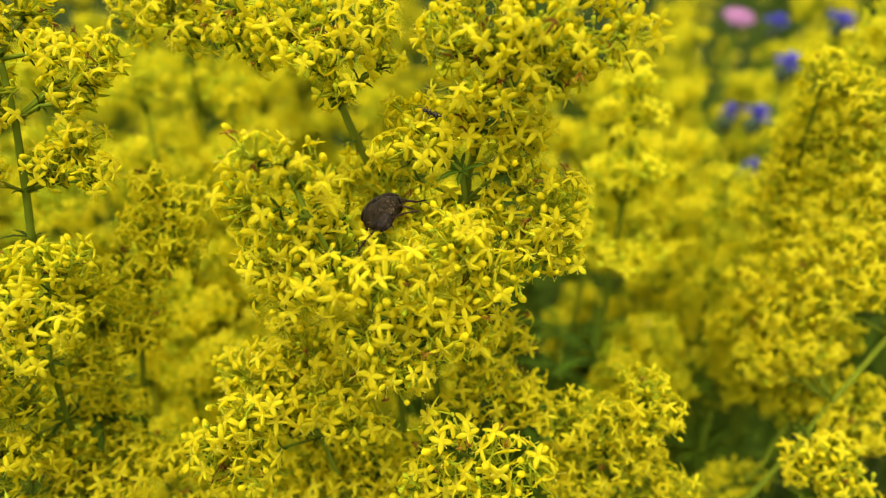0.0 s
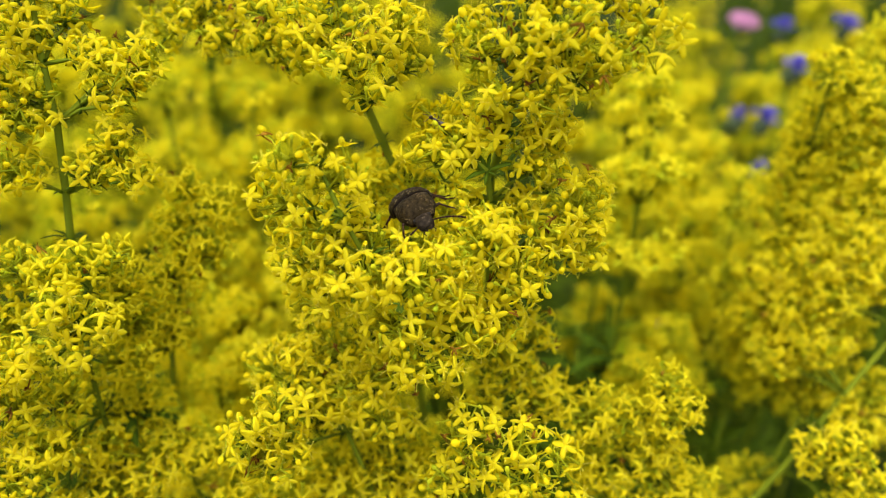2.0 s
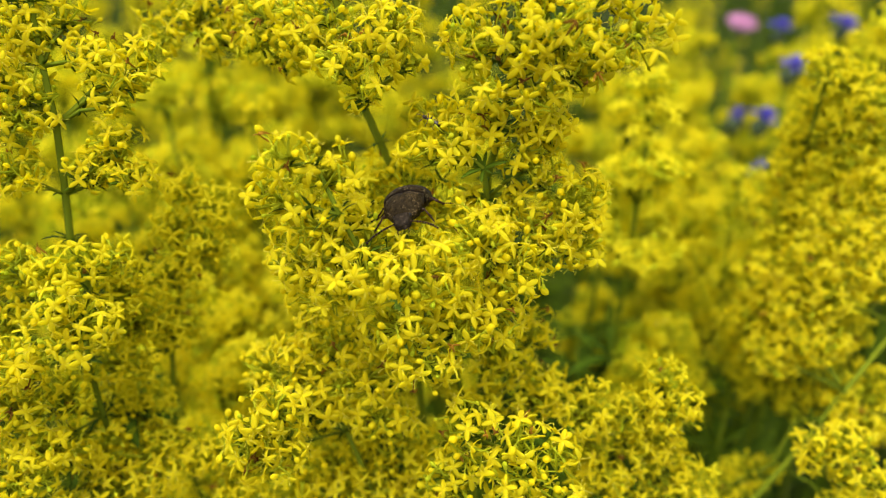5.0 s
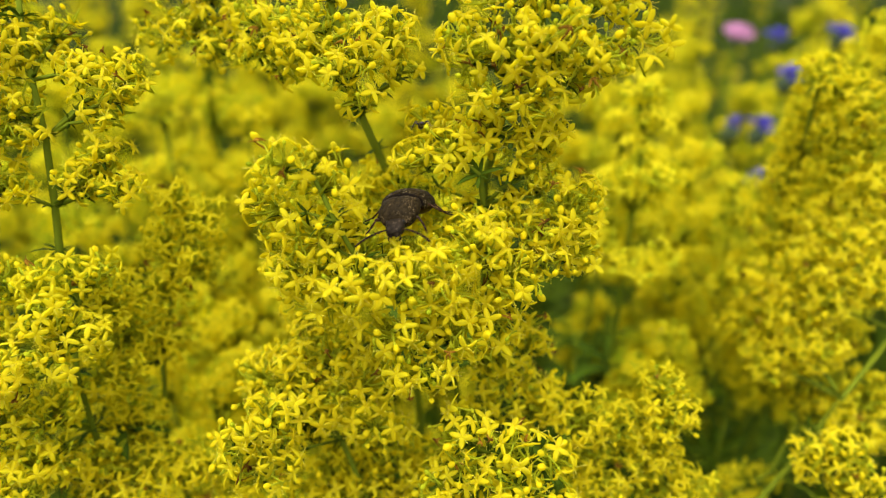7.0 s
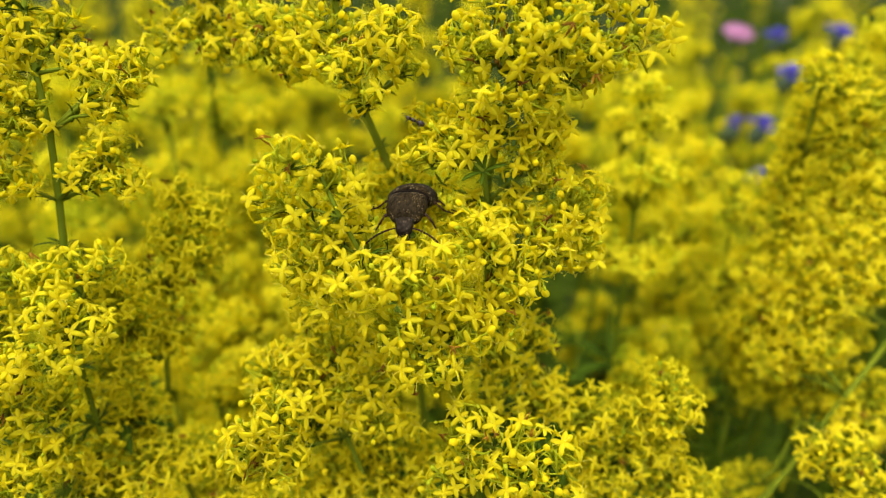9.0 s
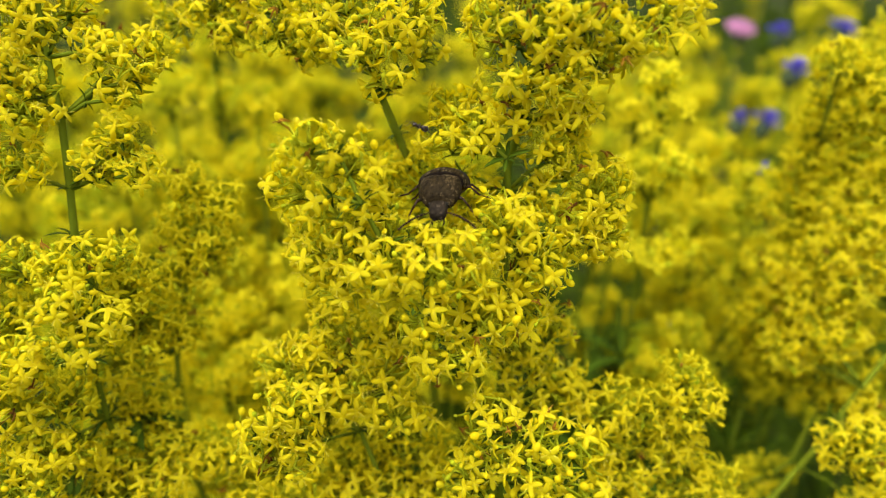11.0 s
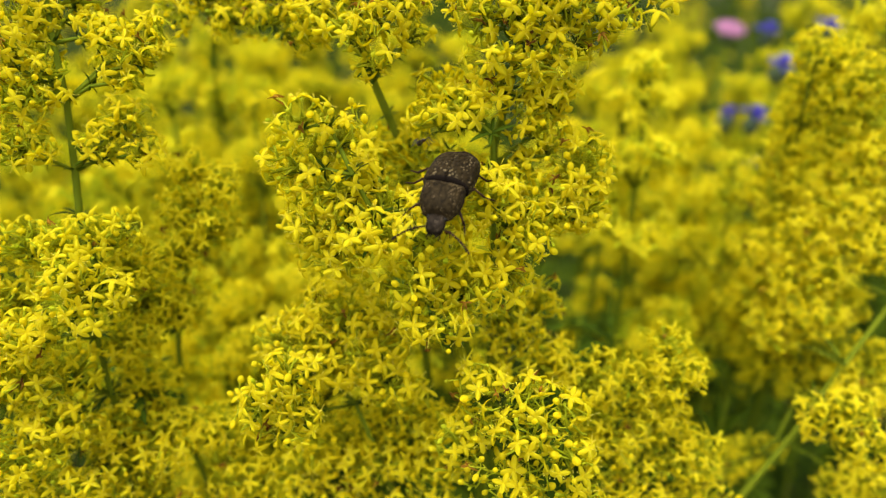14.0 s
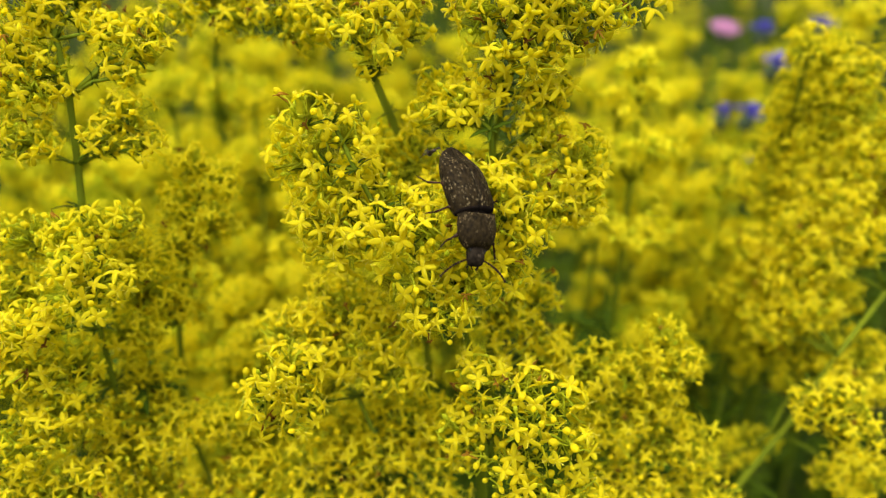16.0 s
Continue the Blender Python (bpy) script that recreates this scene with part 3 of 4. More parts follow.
MAIN_STEM = [(6.3, 83.6, 428.7), (3.9, 84.0, 439.1), (-1.3, 83.2, 449.3), (-8.0, 74.6, 462.9), (-10.5, 73.6, 469.1), (-12.9, 74.6, 474.7)]
MAIN_CLUMPS = [
    (-16.8, 76.5, 475.6, 4.1, 2.8), (-12.2, 75.7, 473.8, 4.1, 3.1), (-18.4, 77.3, 470.1, 3.5, 3.6),
    (-13.6, 76.0, 467.6, 5.4, 4.3), (-16.4, 76.2, 462.2, 4.0, 3.9), (-13.3, 75.4, 459.4, 5.4, 3.9),
    (-8.3, 71.6, 462.1, 4.1, 3.7), (-1.5, 71.2, 462.2, 5.9, 3.9), (-2.9, 70.8, 455.5, 4.2, 3.8),
    (-0.8, 69.5, 450.5, 4.4, 3.4), (-7.8, 76.9, 464.2, 4.3, 3.2), (3.6, 72.6, 454.3, 4.4, 4.3),
    (-1.8, 76.2, 464.7, 3.7, 1.8), (-11.3, 82.0, 467.3, 3.0, 2.7), (-8.5, 90.3, 466.0, 3.2, 2.8),
]
MAINR_STEM = [(7.1, 83.2, 422.7), (8.6, 87.4, 441.5), (10.0, 87.5, 456.1), (8.0, 86.6, 466.0), (7.1, 82.6, 471.8)]
MAINR_CLUMPS = [
    (6.2, 75.6, 465.5, 4.9, 4.2), (10.8, 75.8, 461.1, 4.7, 4.4), (8.8, 74.9, 455.5, 3.8, 3.8),
    (15.2, 81.1, 463.2, 4.5, 4.7), (19.7, 84.0, 466.9, 4.4, 5.2), (20.4, 81.9, 462.0, 3.2, 4.0),
    (2.6, 85.2, 465.7, 4.8, 2.9), (11.3, 83.7, 465.4, 4.3, 3.1), (-0.6, 85.1, 473.3, 3.7, 3.4),
    (0.7, 91.0, 476.8, 3.9, 2.8), (-2.8, 91.2, 465.3, 5.4, 3.9), (-5.8, 95.7, 467.3, 4.3, 2.9),
    (3.0, 84.1, 475.8, 4.2, 3.2), (13.3, 85.1, 472.9, 4.2, 3.9), (16.1, 84.7, 469.9, 4.5, 3.3),
    (10.7, 83.6, 441.9, 4.2, 5.1), (15.7, 86.1, 444.3, 3.1, 4.5), (17.2, 83.7, 435.6, 4.4, 4.5), (10.8, 81.5, 436.3, 4.3, 3.4),
]
UPPER_STEM = [(8.4, 92.7, 467.4), (9.9, 91.4, 474.4), (11.6, 90.6, 482.2), (14.6, 88.9, 488.1), (15.6, 89.7, 494.7)]
UPPER_CLUMPS = [
    (5.5, 84.4, 487.9, 3.8, 4.3), (10.2, 83.9, 488.6, 4.9, 4.2), (15.8, 81.8, 488.8, 5.2, 4.0),
    (20.9, 80.5, 487.6, 4.3, 3.2), (25.4, 81.7, 489.4, 3.4, 2.4), (7.6, 82.9, 482.7, 4.2, 3.3),
    (13.2, 82.9, 482.7, 4.3, 3.5), (8.7, 84.3, 478.3, 4.5, 3.3), (14.7, 84.8, 477.4, 3.8, 3.8),
    (18.6, 82.9, 484.4, 3.6, 2.5), (11.7, 87.2, 494.1, 7.6, 3.4), (21.5, 85.1, 493.6, 6.1, 3.4),
]
TOP_STEM = [(-5.0, 96.3, 465.3), (-7.3, 94.8, 471.5), (-9.3, 94.0, 477.0), (-11.0, 93.5, 485.5), (-12.4, 93.2, 491.9), (-12.8, 94.0, 498.6)]
TOP_CLUMPS = [
    (-10.6, 86.0, 485.0, 3.4, 3.1), (-7.8, 88.3, 486.8, 4.2, 3.5), (-8.6, 86.1, 481.2, 3.0, 2.6),
    (-4.2, 90.0, 488.7, 3.6, 3.5), (-2.8, 89.6, 484.5, 3.0, 2.2), (-15.7, 93.6, 486.2, 4.0, 3.5),
    (-13.9, 93.0, 489.8, 4.5, 3.0),
]
TOPL_STEM = [(-64.5, 184.8, 433.2), (-60.2, 176.2, 455.5), (-51.2, 153.1, 472.5), (-37.7, 116.8, 485.1), (-33.1, 107.8, 494.4)]
TOPL_CLUMPS = [
    (-19.4, 96.3, 483.6, 3.2, 2.7), (-22.5, 96.9, 485.9, 4.3, 3.3), (-29.7, 100.2, 485.5, 4.6, 3.1),
    (-34.2, 102.8, 488.0, 5.1, 3.3), (-39.7, 103.8, 486.7, 3.7, 2.9), (-22.3, 97.8, 489.5, 5.5, 2.8),
    (-31.3, 103.3, 492.2, 7.4, 3.3),
]
LOWL_STEM = [(-3.9, 78.6, 402.5), (-9.2, 78.9, 417.5), (-13.2, 80.3, 430.0), (-18.6, 79.2, 437.2)]
LOWL_CLUMPS = [
    (-24.7, 67.7, 439.8, 3.3, 3.2), (-20.1, 68.6, 443.6, 4.2, 3.0), (-19.5, 68.0, 437.7, 3.5, 3.4),
    (-23.1, 68.2, 434.6, 3.1, 2.2), (-19.7, 78.9, 443.3, 4.8, 3.9), (-13.3, 80.5, 446.0, 5.6, 4.2),
    (-14.8, 76.8, 441.0, 4.9, 4.0), (-8.4, 77.8, 443.0, 5.3, 4.1), (-6.9, 75.6, 436.9, 4.6, 3.5),
    (-24.5, 82.0, 441.2, 4.2, 3.3), (-17.7, 83.0, 446.4, 4.1, 2.8),
]
LOWR_STEM = [(8.9, 75.6, 406.0), (9.0, 75.7, 415.9), (9.8, 72.9, 426.7), (11.1, 70.4, 433.2)]
LOWR_CLUMPS = [
    (5.1, 68.2, 441.8, 3.5, 2.9), (10.5, 65.5, 442.3, 4.4, 3.2), (15.1, 63.5, 441.3, 3.6, 3.0),
    (11.5, 61.9, 439.3, 4.5, 3.0), (15.5, 60.3, 437.2, 3.4, 2.7), (6.7, 67.4, 436.9, 3.8, 3.5),
    (2.4, 67.8, 432.7, 3.8, 3.8), (8.7, 63.4, 431.2, 6.5, 2.9), (14.4, 61.3, 427.5, 8.0, 3.6),
]
LOWB_STEM = [(-8.2, 85.7, 393.9), (-10.0, 87.1, 406.5), (-10.7, 87.3, 416.6)]
LOWB_CLUMPS = [
    (-16.6, 83.3, 422.8, 5.7, 4.6), (-21.7, 79.5, 419.4, 5.9, 4.1), (-11.0, 80.0, 420.0, 6.3, 4.7),
    (-3.8, 81.5, 424.3, 5.4, 4.5), (-1.2, 77.1, 420.4, 5.2, 3.8), (-9.2, 83.7, 425.9, 4.5, 3.3),
    (-32.0, 80.1, 416.5, 5.5, 3.3), (-33.3, 75.9, 411.3, 8.0, 4.5), (-18.0, 75.5, 412.8, 8.9, 4.4),
    (-2.9, 73.3, 415.0, 6.9, 4.3),
]
LOWE_STEM = [(33.2, 80.2, 392.9), (31.0, 83.5, 409.7), (31.0, 83.7, 424.4), (34.9, 84.3, 430.7)]
LOWE_CLUMPS = [
    (23.5, 81.4, 433.0, 5.0, 4.0), (29.9, 81.0, 433.3, 4.3, 3.4), (35.4, 82.8, 438.2, 3.4, 3.4),
    (36.9, 80.6, 434.7, 4.3, 3.9), (34.7, 81.8, 426.0, 5.9, 4.3), (26.8, 81.0, 423.3, 6.5, 4.7),
    (40.1, 80.8, 418.6, 6.0, 4.8), (29.7, 78.9, 417.0, 6.3, 4.0),
    (29.8, 74.3, 412.3, 8.0, 4.4), (43.3, 77.7, 409.4, 6.5, 4.6),
]
LEFT_STEM = [(-51.7, 85.7, 459.9), (-51.2, 86.5, 466.3), (-50.6, 87.5, 475.8), (-51.1, 88.7, 483.3), (-51.9, 91.0, 490.7), (-52.0, 92.9, 497.2)]
LEFT_CLUMPS = [
    (-43.9, 88.7, 484.7, 3.8, 2.9), (-39.5, 87.7, 482.8, 3.8, 2.9), (-37.5, 89.0, 484.7, 2.6, 2.3),
    (-42.0, 87.2, 480.0, 3.2, 2.6), (-54.4, 90.7, 487.3, 4.7, 3.8), (-55.7, 86.0, 483.0, 3.6, 3.6),
    (-52.2, 87.2, 480.0, 2.9, 2.5), (-54.3, 84.7, 477.6, 4.2, 3.2), (-42.6, 85.7, 473.7, 3.6, 2.8),
    (-40.7, 84.8, 470.1, 3.1, 2.5), (-45.5, 84.3, 471.0, 3.3, 2.7), (-56.4, 84.1, 471.1, 4.1, 3.5),
    (-49.9, 94.1, 489.1, 4.2, 2.7), (-57.6, 93.6, 492.6, 5.9, 3.7), (-62.4, 86.5, 480.8, 4.3, 6.5),
]
LEFTLOW_STEM = [(-50.3, 81.4, 421.6), (-50.4, 80.0, 432.9), (-50.4, 80.1, 442.9), (-48.7, 79.3, 450.8)]
LEFTLOW_CLUMPS = [
    (-46.8, 71.9, 457.6, 3.6, 3.0), (-44.0, 72.0, 455.1, 3.9, 3.2), (-46.1, 69.8, 453.3, 3.6, 2.8),
    (-49.7, 77.2, 459.6, 3.8, 2.8), (-45.1, 79.8, 460.0, 4.2, 3.1), (-58.4, 81.3, 457.7, 4.3, 3.4),
    (-53.1, 70.8, 449.3, 4.4, 3.3), (-60.3, 80.0, 450.5, 3.3, 3.9), (-57.5, 72.1, 441.3, 5.1, 3.9),
    (-52.7, 75.6, 440.4, 4.4, 3.6), (-55.1, 71.4, 434.1, 6.2, 3.9), (-44.9, 83.6, 453.8, 3.7, 3.7),
    (-59.3, 68.1, 431.4, 6.8, 3.5), (-63.8, 73.9, 446.3, 4.5, 9.0), (-53.4, 68.9, 423.1, 7.1, 4.0),
    (-60.8, 66.5, 422.7, 7.0, 3.9),
]
LEFTBACK_STEM = [(-46.0, 91.1, 418.8), (-44.9, 94.2, 435.4), (-42.2, 97.9, 448.4), (-39.1, 100.3, 458.5)]
LEFTBACK_CLUMPS = [
    (-39.3, 97.5, 463.3, 3.9, 2.8), (-35.0, 96.6, 460.8, 4.0, 3.5), (-41.6, 96.4, 457.1, 4.3, 3.9),
    (-36.3, 95.2, 454.8, 3.9, 4.1), (-42.7, 93.7, 450.5, 5.0, 4.1), (-46.4, 87.5, 446.0, 5.3, 4.3),
    (-44.0, 93.2, 441.5, 5.2, 4.6), (-48.9, 84.6, 439.8, 5.1, 4.3), (-49.2, 87.0, 429.4, 6.0, 4.6),
    (-51.3, 77.6, 429.6, 5.2, 3.7), (-44.3, 81.0, 424.2, 6.2, 3.9), (-36.9, 82.6, 423.8, 5.0, 4.1),
    (-47.4, 75.7, 423.7, 7.6, 3.4), (-46.5, 75.3, 414.7, 7.9, 4.4),
]
RIGHT_STEM = [(56.0, 95.3, 382.4), (59.9, 96.3, 390.2), (70.0, 98.5, 407.0), (77.2, 100.1, 422.0), (87.1, 105.0, 433.5), (94.6, 110.7, 441.0)]
RIGHT_CLUMPS = [
    (80.2, 105.5, 444.1, 5.2, 4.9), (74.7, 108.2, 439.2, 5.4, 4.9), (69.8, 111.3, 435.1, 5.4, 4.9),
    (65.3, 115.7, 428.7, 4.9, 4.7), (71.6, 104.2, 430.6, 5.2, 4.7), (66.4, 107.2, 426.1, 4.9, 4.5),
    (97.3, 126.1, 453.5, 5.8, 17.3),
]
TALL_STEM = [(80.0, 132.0, 400.0), (77.0, 130.0, 428.0), (75.0, 128.0, 446.0), (73.0, 125.0, 463.0), (71.0, 121.0, 476.0)]
TALL_CLUMPS = [
    (73.3, 125.8, 477.4, 4.3, 3.9), (75.3, 120.3, 475.8, 4.8, 4.1), (73.5, 125.3, 471.1, 4.5, 4.1),
    (78.5, 116.8, 473.5, 4.8, 4.3), (76.7, 119.6, 469.3, 5.0, 4.3), (73.2, 127.0, 464.6, 4.8, 4.3),
    (80.4, 116.0, 466.5, 5.0, 4.5), (77.3, 120.5, 460.8, 5.2, 4.8), (72.1, 125.8, 456.9, 5.0, 4.5),
    (81.4, 114.1, 457.4, 5.4, 5.0), (75.2, 118.9, 452.2, 5.4, 5.0), (70.9, 123.5, 446.7, 5.2, 4.8),
    (77.7, 110.7, 449.7, 5.4, 5.0), (71.8, 112.8, 444.1, 5.4, 5.0), (66.4, 117.3, 438.3, 5.0, 4.8),
]
RIGHTLOW_STEM = [(67.7, 104.5, 396.5), (69.4, 102.2, 402.2), (72.3, 104.5, 407.9), (74.6, 105.6, 412.5)]
RIGHTLOW_CLUMPS = [
    (66.9, 83.3, 424.2, 4.8, 4.0), (69.7, 81.3, 420.1, 4.6, 4.2), (64.1, 84.0, 422.4, 3.7, 3.3),
    (74.8, 113.9, 423.7, 7.6, 5.1), (80.4, 111.9, 428.9, 6.4, 5.0), (78.3, 106.5, 416.4, 5.2, 3.9),
    (71.8, 126.3, 421.7, 7.1, 7.6), (71.3, 117.0, 414.6, 6.4, 5.6), (75.4, 111.4, 415.6, 5.1, 4.2),
    (68.5, 107.4, 394.9, 6.8, 3.6), (58.9, 102.3, 395.3, 5.9, 3.5), (78.8, 88.8, 403.0, 7.3, 4.2),
    (84.6, 103.2, 421.0, 4.6, 4.2), (79.9, 106.3, 422.8, 4.6, 4.0), (83.0, 96.9, 416.7, 4.4, 4.0), (78.4, 100.3, 419.3, 4.0, 3.6),
]
NEAR = "yellow bedstraw shoot in full bloom"
main_left = shoot("yellow bedstraw in full bloom, dense rounded head bearing a beetle", MAIN_STEM, MAIN_CLUMPS, (14, 96), thick=0.46, seed=11)
main_right = shoot(NEAR + " and green whorled leaves", MAINR_STEM, MAINR_CLUMPS, (20, 112), seed=12)
upper = shoot("tall yellow bedstraw panicle rising over the others", UPPER_STEM, UPPER_CLUMPS, (24, 122), seed=13)
top_left = shoot("yellow bedstraw shoot with brown withered florets among the yellow", TOPL_STEM, TOPL_CLUMPS, (-24, 150), gap=1.9, part_flowers=170, part_buds=60, thick=0.48, seed=24, withered=0.10)
top_shoot = shoot("yellow bedstraw shoot on a bare green stem, some brown florets", TOP_STEM, TOP_CLUMPS, (22, 140), thick=0.68, seed=14, withered=0.04)
low_left = shoot(NEAR + ", drooping side heads", LOWL_STEM, LOWL_CLUMPS, (4, 100), seed=15)
low_right = shoot(NEAR + " with a few brown withered florets", LOWR_STEM, LOWR_CLUMPS, (20, 92), seed=16, withered=0.04)
low_back = shoot(NEAR + " in the shade of taller heads", LOWB_STEM, LOWB_CLUMPS, (-6, 120), gap=1.9, part_flowers=170, part_buds=60, seed=17)
low_edge = shoot(NEAR + " beside a dark green gap", LOWE_STEM, LOWE_CLUMPS, (34, 118), gap=1.9, part_flowers=170, part_buds=60, seed=18, bloom=0.9)
left = shoot("loose yellow bedstraw shoot with leaf whorls on its stem", LEFT_STEM, LEFT_CLUMPS, (-46, 106), gap=1.88, seed=19, withered=0.05, bloom=0.88)
left_low = shoot("yellow bedstraw shoot with a bright front head, green stem", LEFTLOW_STEM, LEFTLOW_CLUMPS, (-30, 110), gap=1.88, seed=20, bloom=0.9)
left_back = shoot("yellow bedstraw shoot standing behind the nearer heads", LEFTBACK_STEM, LEFTBACK_CLUMPS, (-20, 130), gap=1.9, part_flowers=170, part_buds=60, seed=21, bloom=0.9)
right = shoot("tall leaning yellow bedstraw shoot with a slanting green stem", RIGHT_STEM, RIGHT_CLUMPS, (40, 130), gap=1.9, part_flowers=160, part_buds=60, thick=0.72, seed=22, bloom=0.95)
right_tall = shoot("tall yellow bedstraw panicle of rounded heads at the meadow side", TALL_STEM, TALL_CLUMPS, (70, 150), gap=1.9, part_flowers=160, part_buds=60, seed=25, bloom=0.92)
right_low = shoot("yellow bedstraw side shoot with a dark leaf whorl", RIGHTLOW_STEM, RIGHTLOW_CLUMPS, (46, 126), gap=1.9, part_flowers=160, part_buds=60, seed=23, bloom=0.95)

# ---- the bedstraw stand behind ----
FAR_LABEL = "yellow bedstraw shoot in bloom within the stand behind"
BACK_TOPS = [
    (43.0, 130.0, 473.0, 17, 30), (65.0, 158.0, 451.0, 22, 45), (44.0, 148.0, 465.0, 16, 24), (71.0, 169.0, 428.0, 22, 40),
    (69.0, 141.0, 449.0, 18, 36), (55.0, 144.0, 407.0, 13, 10), (54.0, 126.0, 417.0, 14, 12), (144.0, 264.0, 457.0, 24, 50),
    (160.0, 294.0, 474.0, 26, 50), (143.0, 299.0, 437.0, 24, 60), (95.0, 247.0, 467.0, 20, 60), (45.0, 124.0, 412.0, 12, 14),
    (99.0, 154.0, 480.0, 14, 60), (120.0, 330.0, 456.0, 30, 80), (207.0, 345.0, 468.0, 30, 80), (-59.0, 177.0, 477.0, 24, 60),
    (-63.0, 152.0, 469.0, 22, 50), (-44.0, 155.0, 466.0, 22, 50), (86.0, 224.0, 451.0, 26, 50), (148.0, 277.0, 445.0, 24, 40),
    (108.0, 210.0, 422.0, 24, 50), (96.0, 146.0, 450.0, 20, 60), (99.0, 352.0, 461.0, 30, 60),
    (68.0, 182.0, 434.0, 24, 40), (75.0, 131.0, 466.0, 16, 60), (117.0, 245.0, 449.0, 22, 40), 
    (144.0, 427.0, 457.0, 30, 60), (-40.0, 224.0, 472.0, 24, 60),
    (-28.0, 236.0, 452.0, 26, 60), (-19.0, 286.0, 463.0, 28, 60), (46.0, 185.0, 461.0, 20, 45), (54.0, 247.0, 462.0, 26, 60),
    (69.0, 207.0, 438.0, 24, 40), (-50.0, 202.0, 471.0, 24, 60),
    (-44, 119, 429, 20, 30), (-38, 111, 423, 16, 30), (-58, 134, 425, 20, 40), (-41, 144, 423, 18, 40), (-42, 105, 421, 16, 24), (-58, 119, 417, 20, 40), 
    (43.0, 158.0, 408.0, 12, 12),
]
SHADE_TOPS = [(35, 136, 414), (38, 122, 408), (28, 112, 408), (70, 125, 397), (68, 114, 394), (56, 105, 398), (57, 184, 400), (90, 156, 392), (46, 150, 416)]
for k, (x, y, z, w, h) in enumerate(BACK_TOPS):
    far_shoot((x, y, z), w, h, 100 + k, FAR_LABEL)
SHADE_LABEL = "leafy green bedstraw shoot without flowers in the shade"
for k, place in enumerate(SHADE_TOPS):
    far_shoot(place, 14, 40, 400 + k, SHADE_LABEL, True)
r1 = random.Random(5)
count = 0
for depth, high, low in ((132, 0.42, 0.62), (152, 0.31, 0.50), (178, 0.19, 0.38), (212, 0.11, 0.25), (258, 0.05, 0.17), (320, 0.03, 0.10)):
    x = -0.72 * depth - 20
    while x < 0.12 * depth:
        far_shoot((x, depth * r1.uniform(0.90, 1.10), 500 - depth * r1.uniform(high, low)), r1.uniform(20, 28), r1.uniform(50, 72), 200 + count, FAR_LABEL)
        x += r1.uniform(20, 33)
        count += 1
for depth, high, low in ((200, 0.34, 0.50), (240, 0.27, 0.46), (300, 0.20, 0.38), (380, 0.15, 0.30), (470, 0.13, 0.24)):
    x = 0.17 * depth
    while x < 0.85 * depth:
        shade = 0.12 < x / depth < 0.32 and depth < 350 or 0.44 < x / depth < 0.56 and depth < 220
        top = (x, depth * r1.uniform(0.90, 1.10), 500 - depth * (r1.uniform(0.43, 0.56) if 0.32 < x / depth < 0.64 else r1.uniform(high, low)))
        size = (r1.uniform(20, 28), r1.uniform(45, 70))
        far_shoot(top, *size, 200 + count, SHADE_LABEL if shade else FAR_LABEL, shade)
        x += r1.uniform(32, 58)
        count += 1


# ---- blue and pink meadow flowers ----
def ray_flower(name, place, width, mat, label, rays, seed, tilt=(0, 0)):
    r = random.Random(seed)
    x, y, z = place
    origin = Vector((x + r.uniform(-10, 10), y + r.uniform(0, 20), 0))
    plant = new(name)
    plant.matrix_basis = Matrix.Translation(origin * MM)
    tagged(plant, label, "flower", "meadow flowers")
    head = Vector(place) - origin
    turn = Euler((radians(tilt[0] + 38), radians(tilt[1]), 0)).to_matrix()
    stem = Shape().tube([(0, 0, 0), head * 0.4 + Vector((4, 3, 0)), head * 0.8, head - turn @ Vector((0, 0, 6))], (1.4, 1.2, 1.0, 0.9), 7)
    part("stem", stem.mesh("stem", [STEM]), plant)
    cup = Shape().blob(head - turn @ Vector((0, 0, 4)), (3.4, 3.4, 4.6), 6, 9, 0, 0.04, turn)
    part("bract_cup", cup.mesh("bract_cup", [BRACT]), plant)
    for k in range(rays):
        w = 2 * math.pi * k / rays + r.uniform(-0.1, 0.1)
        ring = 1.0 if k % 3 else 0.6
        length = width * 0.5 * ring
        sh, rows = Shape(), []
        for s, h in ((0.12, 0.05), (0.45, 0.09), (0.75, 0.20), (1.0, 0.24)):
            zz = length * (0.55 * s - 0.32 * s * s) + (1 - ring) * 5
            rows.append([(length * s, -h * length, zz), (length * s, 0, zz - 0.10 * length * s), (length * s, h * length, zz), (length * s, 0, zz - 0.13 * length * s - 0.1)])
        sh.rings(rows)
        for j in (-1, 0, 1):
            sh.add([(length, j * 0.16 * length - 0.08 * length, rows[-1][0][2]), (length, j * 0.16 * length + 0.08 * length, rows[-1][0][2]), (length * 1.2, j * 0.22 * length, rows[-1][0][2] - 0.3), (length, j * 0.16 * length, rows[-1][0][2] - 0.5)], [(0, 1, 2), (0, 2, 3), (1, 3, 2)])
        m = Matrix.Translation(head * MM) @ turn.to_4x4() @ Matrix.Rotation(w, 4, "Z")
        part("ray_floret", sh.mesh("ray_floret", [mat]), plant, "", m)
    disc = Shape()
    for k in range(26):
        w, d = k * 2.4, math.sqrt(k / 26) * width * 0.16
        base = turn @ Vector((math.cos(w) * d, math.sin(w) * d, 0))
        disc.tube([head + base, head + base * 1.3 + turn @ Vector((0, 0, 3.2))], (0.5, 0.7), 4)
    tagged(part("disc_florets", disc.mesh("disc_florets", [mat]), plant), kind="stuff")


